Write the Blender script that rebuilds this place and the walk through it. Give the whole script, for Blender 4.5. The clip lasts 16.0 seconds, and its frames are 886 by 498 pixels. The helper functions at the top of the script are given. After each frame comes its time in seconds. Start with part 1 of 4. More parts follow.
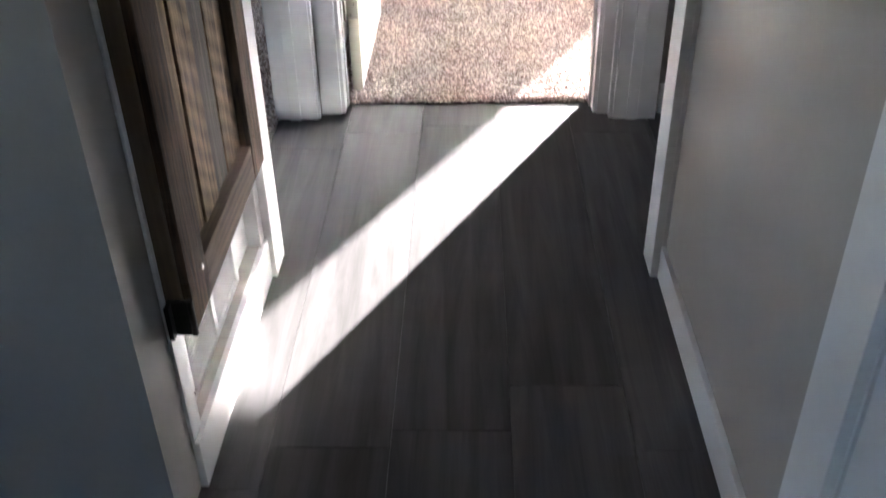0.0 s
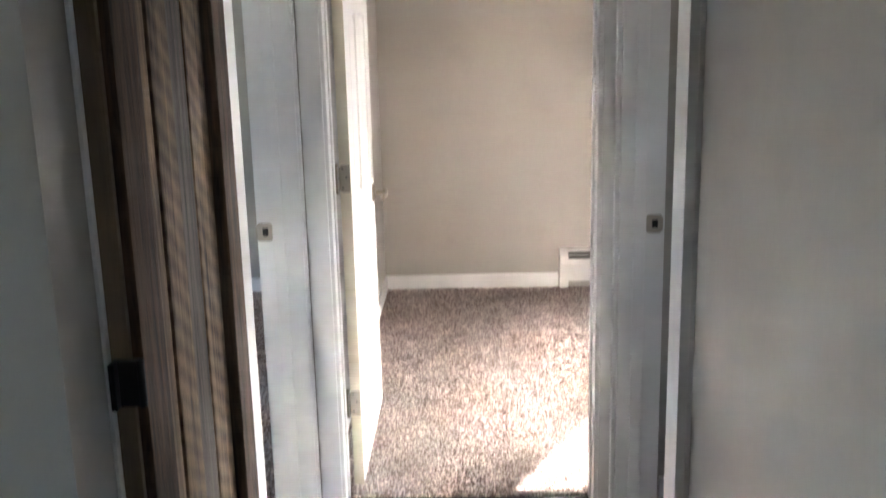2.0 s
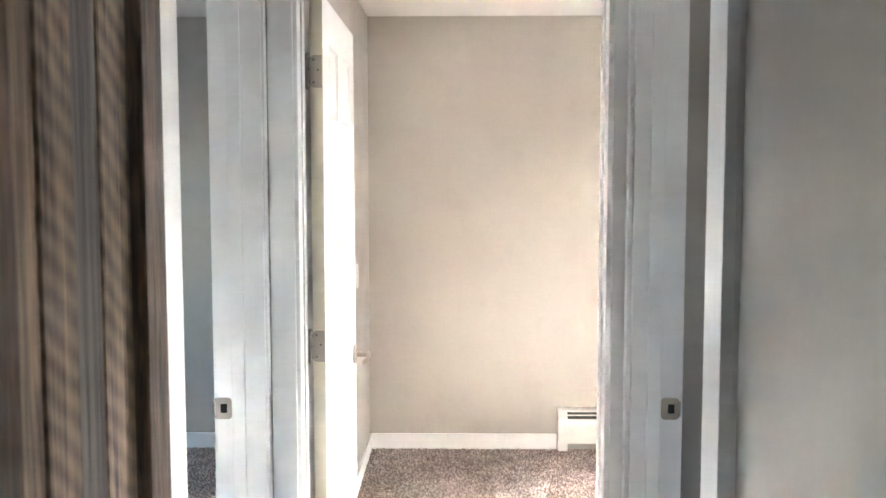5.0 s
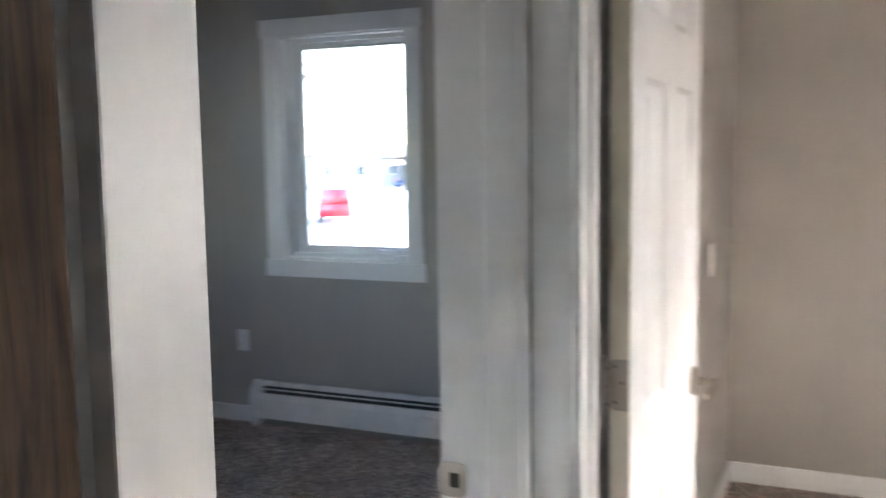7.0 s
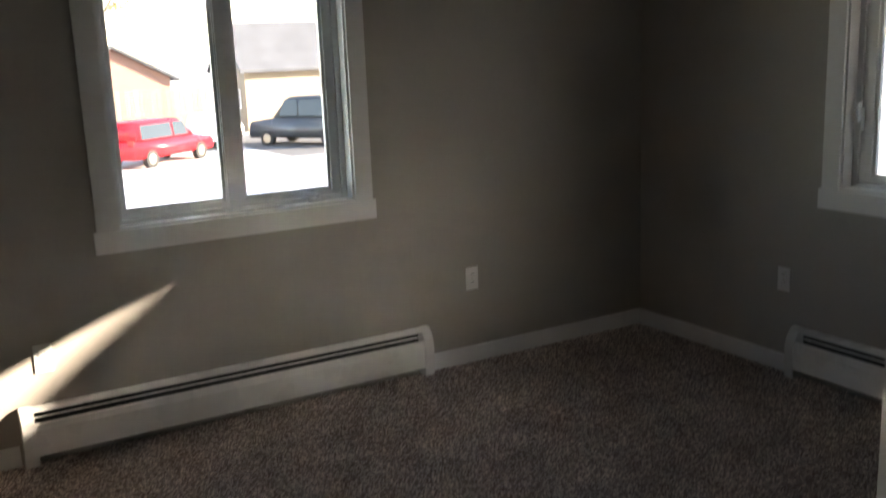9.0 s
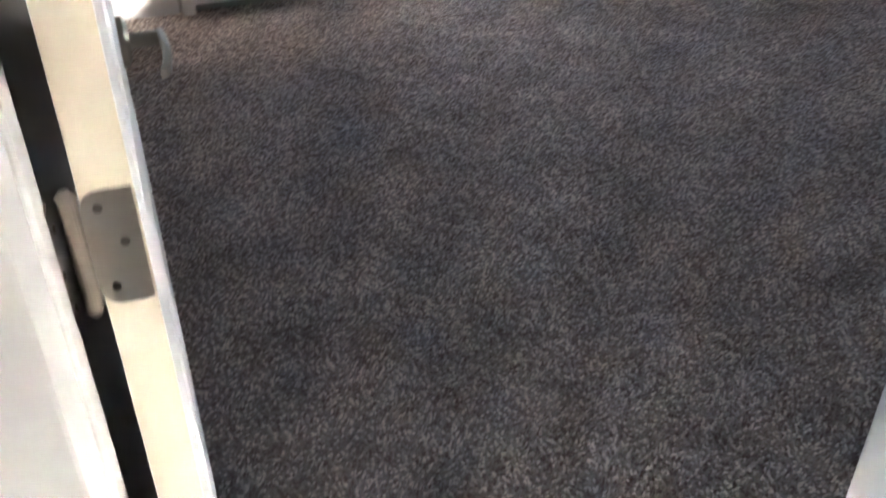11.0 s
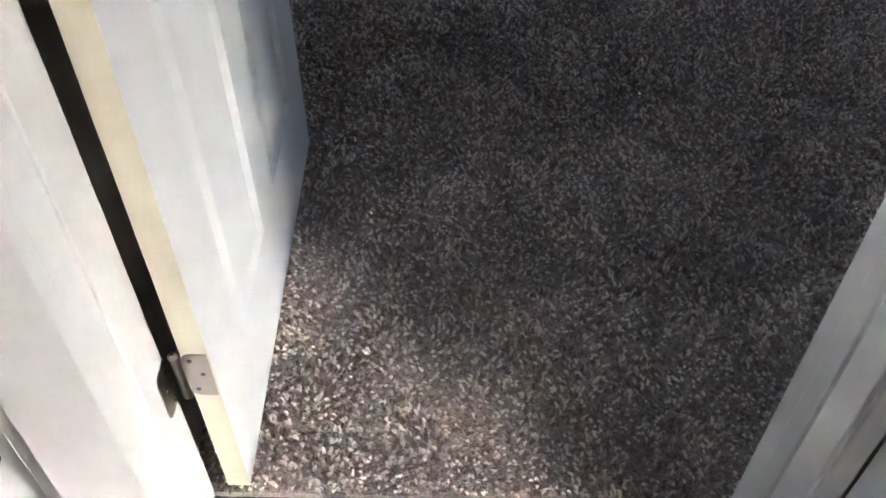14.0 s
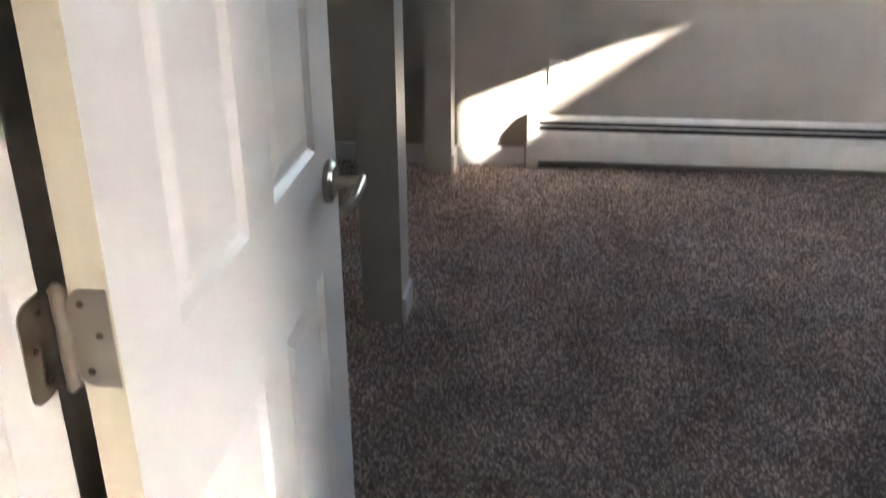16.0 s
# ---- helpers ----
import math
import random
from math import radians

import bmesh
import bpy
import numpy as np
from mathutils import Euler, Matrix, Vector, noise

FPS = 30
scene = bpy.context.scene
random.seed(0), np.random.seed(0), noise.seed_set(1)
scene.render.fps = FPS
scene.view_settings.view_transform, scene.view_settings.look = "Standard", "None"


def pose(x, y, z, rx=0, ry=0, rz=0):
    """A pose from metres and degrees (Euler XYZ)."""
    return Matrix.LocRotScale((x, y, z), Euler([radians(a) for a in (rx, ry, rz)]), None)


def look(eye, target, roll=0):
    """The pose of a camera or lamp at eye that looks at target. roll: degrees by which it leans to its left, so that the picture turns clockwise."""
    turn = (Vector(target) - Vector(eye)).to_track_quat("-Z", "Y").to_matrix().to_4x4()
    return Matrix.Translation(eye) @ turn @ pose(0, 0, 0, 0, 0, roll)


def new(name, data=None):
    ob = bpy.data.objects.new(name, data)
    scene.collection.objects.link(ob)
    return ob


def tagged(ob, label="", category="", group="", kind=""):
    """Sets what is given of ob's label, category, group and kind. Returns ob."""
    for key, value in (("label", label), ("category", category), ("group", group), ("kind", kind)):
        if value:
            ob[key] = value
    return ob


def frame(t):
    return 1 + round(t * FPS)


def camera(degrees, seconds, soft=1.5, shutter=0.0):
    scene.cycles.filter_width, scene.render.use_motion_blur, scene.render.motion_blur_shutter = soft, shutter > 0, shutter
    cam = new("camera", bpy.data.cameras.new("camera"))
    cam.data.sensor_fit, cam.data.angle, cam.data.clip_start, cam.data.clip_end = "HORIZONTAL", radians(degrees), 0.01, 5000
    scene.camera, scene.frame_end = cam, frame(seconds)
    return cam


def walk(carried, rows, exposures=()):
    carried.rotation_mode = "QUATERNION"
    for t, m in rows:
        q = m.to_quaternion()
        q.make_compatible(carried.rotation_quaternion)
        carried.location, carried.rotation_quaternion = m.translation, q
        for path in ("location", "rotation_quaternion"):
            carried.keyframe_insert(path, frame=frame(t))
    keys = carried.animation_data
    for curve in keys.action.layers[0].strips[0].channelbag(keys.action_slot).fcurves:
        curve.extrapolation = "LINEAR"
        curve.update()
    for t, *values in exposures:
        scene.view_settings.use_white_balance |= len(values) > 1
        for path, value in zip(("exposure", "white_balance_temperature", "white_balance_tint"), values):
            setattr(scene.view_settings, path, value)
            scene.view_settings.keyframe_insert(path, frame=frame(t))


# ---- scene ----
cam = camera(51.1, 16.0, 1.5, 0.5)
PATH = [
    (0, (0.005, -2.771, 1.316), (-0.053, -1.11, 0.204), -1.1),
    (0.5, (-0.007, -2.768, 1.358), (-0.073, -1.02, 0.388), -1.6),
    (1, (-0.006, -2.768, 1.412), (-0.067, -0.927, 0.631), -1.5),
    (1.5, (-0.006, -2.772, 1.446), (-0.06, -0.876, 0.812), -1.6),
    (2, (-0.005, -2.776, 1.489), (-0.048, -0.825, 1.052), -1.4),
    (2.5, (-0.003, -2.776, 1.52), (-0.032, -0.795, 1.246), -1.1),
    (3, (-0.008, -2.772, 1.551), (-0.027, -0.776, 1.425), -0.8),
    (3.2, (-0.009, -2.771, 1.557), (-0.025, -0.773, 1.477), -0.5),
    (5.5, (0.016, -2.203, 1.534), (-0.027, -0.211, 1.362), 0.3),
    (6, (0.007, -1.918, 1.516), (-0.134, 0.068, 1.330), 1.0),
    (6.5, (-0.044, -1.628, 1.529), (-0.393, 0.328, 1.306), -1.1),
    (7, (-0.027, -1.386, 1.473), (-0.826, 0.435, 1.260), -0.9),
    (7.5, (-0.037, -1.151, 1.500), (-1.176, 0.473, 1.246), 0.1),
    (8, (-0.114, -0.982, 1.527), (-1.507, 0.426, 1.249), -1.2),
    (8.5, (-0.136, -0.860, 1.550), (-1.790, 0.224, 1.254), -1.2),
    (9, (-0.14, -0.767, 1.575), (-1.839, 0.201, 1.157), -2.3),
    (9.5, (-0.142, -0.778, 1.534), (-1.754, 0.184, 0.843), -2.0),
    (10, (-0.133, -0.794, 1.47), (-1.696, 0.083, 0.583), -0.9),
    (12.5, (0.01, -0.607, 1.285), (-1.451, -0.468, -0.073), -1.3),
    (13, (0.004, -0.569, 1.262), (-1.4, -0.438, -0.156), -0.3),
    (13.5, (-0.006, -0.556, 1.269), (-1.389, -0.475, -0.173), -1.0),
    (14, (0.022, -0.467, 1.297), (-1.298, -0.495, -0.206), 0.0),
    (14.5, (0.033, -0.457, 1.269), (-1.407, -0.504, -0.119), -3.7),
    (15, (-0.036, -0.457, 1.315), (-1.635, -0.586, 0.121), -2.2),
    (15.2, (-0.017, -0.462, 1.33), (-1.681, -0.587, 0.228), -1.2),
    (15.5, (-0.024, -0.442, 1.371), (-1.745, -0.619, 0.367), 0.1),
    (16, (-0.013, -0.431, 1.406), (-1.821, -0.651, 0.579), -0.4),
]
EXPO = [(0, 4.3, 6050, 18), (0.5, 4.15, 6100, 18), (1, 3.97, 6150, 17), (2, 4.63, 6200, 16), (3, 5.0, 6200, 14), (5.5, 5.52, 6100, 13), (6, 5.25, 6100, 13),
        (6.5, 4.9, 6100, 13), (7, 4.3, 6150, 15), (7.5, 3.62, 6350, 17), (8, 3.98, 6700, 22), (8.5, 3.38, 7550, 15), (9, 3.0, 7750, 16), (9.5, 3.7, 7500, 17),
        (10, 4.82, 6950, 16), (12.5, 4.22, 6200, 17), (13.5, 3.88, 6200, 15), (14.5, 3.65, 6200, 17), (15, 4.3, 6500, 21), (15.5, 4.57, 6750, 20), (16, 4.35, 6750, 18)]
walk(cam, [(t, look(eye, target, roll)) for t, eye, target, roll in PATH], EXPO)

# ---- world and sun ----
SUN_AZ, SUN_EL = radians(28.18), radians(19.7)      # from +y towards +x, above the horizon
world = bpy.data.worlds.new("sky")
world.use_nodes = True
scene.world = world
wn, wl = world.node_tree.nodes, world.node_tree.links
sky = wn.new("ShaderNodeTexSky")
sky.sky_type, sky.sun_disc = "NISHITA", False
sky.sun_elevation, sky.sun_rotation = SUN_EL, SUN_AZ
sky.dust_density = 0.15
wl.new(sky.outputs[0], wn["Background"].inputs[0])
wn["Background"].inputs[1].default_value = 0.15
sun_data = bpy.data.lights.new("sun", "SUN")
sun_data.energy, sun_data.angle, sun_data.color = 4.6, radians(0.55), (1.0, 0.935, 0.83)
sun = new("sun", sun_data)
sun_way = Vector((-math.sin(SUN_AZ) * math.cos(SUN_EL), -math.cos(SUN_AZ) * math.cos(SUN_EL), -math.sin(SUN_EL)))
sun.matrix_world = look(Vector((6, 12, 9)), Vector((6, 12, 9)) + sun_way)


# ---- materials ----
def material(name, colour, rough=0.5, metal=0.0, vary=0.06, scale=4.0, fine=0.0, fine_scale=300.0, bump=0.0, bump_scale=200.0,
             stretch=(1, 1, 1), island=0.0, spec=0.5, rough_vary=0.05, smudge=0.0):
    """Base colour with variation at two scales, uneven gloss and a fine relief."""
    m = bpy.data.materials.new(name)
    m.use_nodes = True
    n, l = m.node_tree.nodes, m.node_tree.links
    b = n["Principled BSDF"]
    b.inputs["Metallic"].default_value = metal
    b.inputs["Specular IOR Level"].default_value = spec
    tc, mp = n.new("ShaderNodeTexCoord"), n.new("ShaderNodeMapping")
    mp.inputs["Scale"].default_value = stretch
    l.new(tc.outputs["Object"], mp.inputs[0])

    def noise_node(sc, detail=4):
        t = n.new("ShaderNodeTexNoise")
        t.inputs["Scale"].default_value, t.inputs["Detail"].default_value = sc, detail
        l.new(mp.outputs[0], t.inputs["Vector"])
        return t.outputs[0]

    def span(out, lo, hi):
        r = n.new("ShaderNodeMapRange")
        r.inputs["From Min"].default_value, r.inputs["From Max"].default_value = 0.25, 0.75
        r.inputs["To Min"].default_value, r.inputs["To Max"].default_value = lo, hi
        l.new(out, r.inputs[0])
        return r.outputs[0]

    def times(a, c):
        x = n.new("ShaderNodeMath")
        x.operation = "MULTIPLY"
        l.new(a, x.inputs[0]), l.new(c, x.inputs[1])
        return x.outputs[0]

    v = span(noise_node(scale), 1 - vary, 1 + vary)
    if fine:
        v = times(v, span(noise_node(fine_scale, 3), 1 - fine, 1 + fine))
    if smudge:
        # rubbed marks: two noises that must both run high
        q = times(noise_node(3.1, 2), noise_node(9.0, 6))
        r = n.new("ShaderNodeMapRange")
        r.inputs["From Min"].default_value, r.inputs["From Max"].default_value = 0.33, 0.42
        r.inputs["To Min"].default_value, r.inputs["To Max"].default_value = 1.0, 1 - smudge
        l.new(q, r.inputs[0])
        v = times(v, r.outputs[0])
    if island:
        oi = n.new("ShaderNodeObjectInfo")
        r = n.new("ShaderNodeMapRange")
        r.inputs["To Min"].default_value, r.inputs["To Max"].default_value = 1 - island, 1 + island
        l.new(oi.outputs["Random"], r.inputs[0])
        v = times(v, r.outputs[0])
    mul = n.new("ShaderNodeVectorMath")
    mul.operation = "SCALE"
    mul.inputs[0].default_value = colour
    l.new(v, mul.inputs["Scale"])
    l.new(mul.outputs[0], b.inputs["Base Color"])
    l.new(span(noise_node(scale * 2.3), rough - rough_vary, rough + rough_vary), b.inputs["Roughness"])
    if bump:
        bp = n.new("ShaderNodeBump")
        bp.inputs["Strength"].default_value, bp.inputs["Distance"].default_value = bump, 0.002
        l.new(noise_node(bump_scale, 5), bp.inputs["Height"])
        l.new(bp.outputs[0], b.inputs["Normal"])
    return m


def wood_material(name, dark, light, rough=0.75, along=(28, 28, 1.6), island=0.0, bump=0.5, saw=False):
    """Wood with streaks along local z (or as set by along); saw adds curved saw marks across."""
    m = bpy.data.materials.new(name)
    m.use_nodes = True
    n, l = m.node_tree.nodes, m.node_tree.links
    b = n["Principled BSDF"]
    tc, mp = n.new("ShaderNodeTexCoord"), n.new("ShaderNodeMapping")
    mp.inputs["Scale"].default_value = along
    oi = n.new("ShaderNodeObjectInfo")
    off = n.new("ShaderNodeVectorMath")
    off.operation = "ADD"
    l.new(tc.outputs["Object"], off.inputs[0])
    sc = n.new("ShaderNodeMath")
    sc.operation = "MULTIPLY"
    sc.inputs[1].default_value = 7.0
    l.new(oi.outputs["Random"], sc.inputs[0])
    l.new(sc.outputs[0], off.inputs[1])
    l.new(off.outputs[0], mp.inputs[0])
    t = n.new("ShaderNodeTexNoise")
    t.inputs["Scale"].default_value, t.inputs["Detail"].default_value = 1.0, 8
    t.inputs["Roughness"].default_value, t.inputs["Distortion"].default_value = 0.65, 0.6
    l.new(mp.outputs[0], t.inputs["Vector"])
    ramp = n.new("ShaderNodeValToRGB")
    ramp.color_ramp.elements[0].position, ramp.color_ramp.elements[1].position = 0.32, 0.7
    ramp.color_ramp.elements[0].color, ramp.color_ramp.elements[1].color = (*dark, 1), (*light, 1)
    l.new(t.outputs[0], ramp.inputs[0])
    colour, height = ramp.outputs[0], t.outputs[0]
    if saw:
        w = n.new("ShaderNodeTexWave")
        w.wave_type, w.bands_direction = "BANDS", "Z"
        w.inputs["Scale"].default_value, w.inputs["Distortion"].default_value = 8.5, 4.5
        w.inputs["Detail Scale"].default_value, w.inputs["Detail"].default_value = 0.5, 3
        sm = n.new("ShaderNodeMapping")
        sm.inputs["Rotation"].default_value = (radians(33), 0, 0)
        l.new(off.outputs[0], sm.inputs[0])
        l.new(sm.outputs[0], w.inputs["Vector"])
        mx = n.new("ShaderNodeMath")
        mx.operation = "MULTIPLY_ADD"
        mx.inputs[1].default_value = 0.11
        l.new(w.outputs[0], mx.inputs[0]), l.new(t.outputs[0], mx.inputs[2])
        height = mx.outputs[0]
        l.new(height, ramp.inputs[0])
        ramp.color_ramp.elements[0].position, ramp.color_ramp.elements[1].position = 0.38, 0.84
    if island:
        hs = n.new("ShaderNodeHueSaturation")
        r = n.new("ShaderNodeMapRange")
        r.inputs["To Min"].default_value, r.inputs["To Max"].default_value = 1 - island, 1 + island
        l.new(oi.outputs["Random"], r.inputs[0])
        l.new(r.outputs[0], hs.inputs["Value"])
        l.new(colour, hs.inputs["Color"])
        colour = hs.outputs[0]
    l.new(colour, b.inputs["Base Color"])
    b.inputs["Roughness"].default_value = rough
    bp = n.new("ShaderNodeBump")
    bp.inputs["Strength"].default_value, bp.inputs["Distance"].default_value = bump, 0.003
    l.new(height, bp.inputs["Height"])
    l.new(bp.outputs[0], b.inputs["Normal"])
    return m


def carpet_material(name, dark, light, yarn=False):
    """Twisted pile: speckled yarn colours with soft traffic marks, and a deep fuzzy relief."""
    m = bpy.data.materials.new(name)
    m.use_nodes = True
    n, l = m.node_tree.nodes, m.node_tree.links
    b = n["Principled BSDF"]
    b.inputs["Roughness"].default_value, b.inputs["Specular IOR Level"].default_value = 0.95, 0.1
    b.inputs["Sheen Weight"].default_value, b.inputs["Sheen Roughness"].default_value = 0.25, 0.5
    tc = n.new("ShaderNodeTexCoord")
    fine = n.new("ShaderNodeTexNoise")
    fine.inputs["Scale"].default_value, fine.inputs["Detail"].default_value, fine.inputs["Distortion"].default_value = 150, 5, 1.5
    big = n.new("ShaderNodeTexNoise")
    big.inputs["Scale"].default_value, big.inputs["Detail"].default_value = 5.0, 3
    for t in (fine, big):
        l.new(tc.outputs["Object"], t.inputs["Vector"])
    ramp = n.new("ShaderNodeValToRGB")
    ramp.color_ramp.elements[0].position, ramp.color_ramp.elements[1].position = 0.36, 0.64
    ramp.color_ramp.elements[0].color, ramp.color_ramp.elements[1].color = (*dark, 1), (*light, 1)
    if yarn:
        ge, mx = n.new("ShaderNodeNewGeometry"), n.new("ShaderNodeMath")
        mx.operation = "MULTIPLY"
        l.new(ge.outputs["Random Per Island"], mx.inputs[0]), l.new(ge.outputs["Random Per Island"], mx.inputs[1])
        l.new(mx.outputs[0], ramp.inputs[0])
        ramp.color_ramp.elements[0].position, ramp.color_ramp.elements[1].position = 0.0, 0.72
    else:
        l.new(fine.outputs[0], ramp.inputs[0])
    r = n.new("ShaderNodeMapRange")
    r.inputs["From Min"].default_value, r.inputs["From Max"].default_value = 0.3, 0.7
    r.inputs["To Min"].default_value, r.inputs["To Max"].default_value = 0.80, 1.20
    l.new(big.outputs[0], r.inputs[0])
    mul = n.new("ShaderNodeVectorMath")
    mul.operation = "SCALE"
    l.new(ramp.outputs[0], mul.inputs[0]), l.new(r.outputs[0], mul.inputs["Scale"])
    l.new(mul.outputs[0], b.inputs["Base Color"])
    bp = n.new("ShaderNodeBump")
    bp.inputs["Strength"].default_value, bp.inputs["Distance"].default_value = 0.9, 0.008
    l.new(fine.outputs[0], bp.inputs["Height"])
    l.new(bp.outputs[0], b.inputs["Normal"])
    return m


def glass_material():
    m = bpy.data.materials.new("window glass")
    m.use_nodes = True
    b = m.node_tree.nodes["Principled BSDF"]
    b.inputs["Base Color"].default_value = (1, 1, 1, 1)
    b.inputs["Roughness"].default_value, b.inputs["IOR"].default_value = 0.0, 1.45
    b.inputs["Transmission Weight"].default_value = 1.0
    return m


PAINT = material("warm grey wall paint", (0.397, 0.372, 0.333), 0.37, vary=0.03, scale=1.6, fine=0.02, fine_scale=60, bump=0.12, bump_scale=260, smudge=0.035, rough_vary=0.08)
PAINT_M = material("matt grey wall paint", (0.397, 0.372, 0.333), 0.62, vary=0.03, scale=1.6, fine=0.02, fine_scale=60, bump=0.12, bump_scale=260)
CEIL = material("flat ceiling paint", (0.72, 0.71, 0.69), 0.8, vary=0.03, scale=2, bump=0.3, bump_scale=120)
TRIM = material("white trim paint", (0.79, 0.79, 0.78), 0.33, vary=0.02, scale=3, fine=0.015, fine_scale=40, bump=0.05, bump_scale=90)
DOORW = material("white door paint", (0.82, 0.82, 0.82), 0.36, vary=0.02, scale=3, bump=0.08, bump_scale=240, stretch=(1, 1, 0.15))
CREAM = material("cream primed door edge", (0.72, 0.66, 0.53), 0.5, vary=0.04, scale=5)
VINYL = material("white window vinyl", (0.78, 0.79, 0.80), 0.3, vary=0.02)
HEATM = material("white enamelled steel", (0.78, 0.77, 0.74), 0.28, vary=0.02, scale=3)
DARKM = material("black metal", (0.012, 0.012, 0.013), 0.45, metal=0.6, vary=0.1)
# near black: carries the shade of heater slots and outlet slots; also grille screws
GAP = material("dark gap shade and screws", (0.05, 0.05, 0.05), 0.6, metal=0.3, vary=0.3, scale=30)
NICKEL = material("satin nickel", (0.40, 0.36, 0.31), 0.33, metal=1.0, vary=0.04, scale=20)
SCREW = material("dull screw head", (0.16, 0.14, 0.12), 0.4, metal=1.0)
PLATE = material("white plastic plate", (0.8, 0.8, 0.78), 0.3, vary=0.01)
PINE = wood_material("raw pine", (0.15, 0.105, 0.07), (0.27, 0.19, 0.125), 0.7)
BARN = wood_material("weathered barn wood", (0.012, 0.007, 0.004), (0.15, 0.085, 0.048), 0.85, along=(62, 62, 5), bump=0.9)
BARN_G = wood_material("grey weathered barn planks", (0.012, 0.010, 0.008), (0.17, 0.140, 0.108), 0.85, along=(85, 85, 2.2), island=0.15, bump=1.0)
BARN_P = wood_material("weathered barn planks", (0.020, 0.012, 0.007), (0.36, 0.235, 0.135), 0.85, along=(80, 80, 2.6), island=0.3, bump=1.0)
BARN_S = wood_material("saw-marked barn planks", (0.030, 0.018, 0.010), (0.40, 0.265, 0.155), 0.85, along=(60, 60, 2.0), bump=1.0, saw=True)
PLANK = wood_material("dark grey vinyl plank", (0.047, 0.0455, 0.045), (0.112, 0.109, 0.107), 0.46, along=(22, 1.4, 22), island=0.14, bump=0.12)
PLANK.node_tree.nodes["Principled BSDF"].inputs["Specular IOR Level"].default_value = 0.23
SUBFLOOR = material("floor underlay", (0.01, 0.01, 0.01), 0.8)
CARPET = carpet_material("taupe twist carpet", (0.22, 0.168, 0.15), (0.54, 0.47, 0.42))
GLASS = glass_material()


# ---- mesh helpers ----
def finish(bm, name, mat, smooth=False):
    me = bpy.data.meshes.new(name)
    bmesh.ops.recalc_face_normals(bm, faces=bm.faces)
    bm.to_mesh(me)
    bm.free()
    me.materials.append(mat)
    if smooth:
        me.shade_smooth()
    return me


def part(name, bm, mat, parent, label="", smooth=False):
    ob = new(name, finish(bm, name, mat, smooth))
    ob.parent = parent
    if label:
        tagged(ob, label)
    return ob


def thing(name, label, category, group="", kind="", at=None):
    ob = new(name)
    ob.empty_display_size = 0.1
    if at is not None:
        ob.matrix_world = at
    return tagged(ob, label, category, group, kind)


def solid(name, bm, mat, label, category, kind="structure", group="", at=None, smooth=False):
    ob = new(name, finish(bm, name, mat, smooth))
    if at is not None:
        ob.matrix_world = at
    return tagged(ob, label, category, group, kind)


def add_box(bm, a, b, bevel=0.0):
    x0, x1 = sorted((a[0], b[0]))
    y0, y1 = sorted((a[1], b[1]))
    z0, z1 = sorted((a[2], b[2]))
    v = [bm.verts.new(p) for p in ((x0, y0, z0), (x1, y0, z0), (x1, y1, z0), (x0, y1, z0), (x0, y0, z1), (x1, y0, z1), (x1, y1, z1), (x0, y1, z1))]
    f = [bm.faces.new([v[k] for k in q]) for q in ((3, 2, 1, 0), (4, 5, 6, 7), (0, 1, 5, 4), (1, 2, 6, 5), (2, 3, 7, 6), (3, 0, 4, 7))]
    if bevel:
        edges = list({e for g in f for e in g.edges})
        bmesh.ops.bevel(bm, geom=edges, offset=bevel, segments=2, profile=0.7, affect="EDGES")
    return bm


def box(a, b, bevel=0.0):
    return add_box(bmesh.new(), a, b, bevel)


def add_tube(bm, p, q, r, r2=None, n=14):
    p, q = Vector(p), Vector(q)
    m = Matrix.Translation((p + q) / 2) @ (q - p).to_track_quat("Z", "Y").to_matrix().to_4x4()
    bmesh.ops.create_cone(bm, cap_ends=True, segments=n, radius1=r, radius2=r if r2 is None else r2, depth=(q - p).length, matrix=m)
    return bm


def tube(p, q, r, r2=None, n=14):
    return add_tube(bmesh.new(), p, q, r, r2, n)


def prism(profile, length):
    """A closed profile in (y, z) drawn out along x from 0 to length."""
    bm = bmesh.new()
    a = [bm.verts.new((0, y, z)) for y, z in profile]
    b = [bm.verts.new((length, y, z)) for y, z in profile]
    k = len(profile)
    bm.faces.new(a)
    bm.faces.new(b[::-1])
    for i in range(k):
        bm.faces.new((a[i], b[i], b[(i + 1) % k], a[(i + 1) % k]))
    return bm


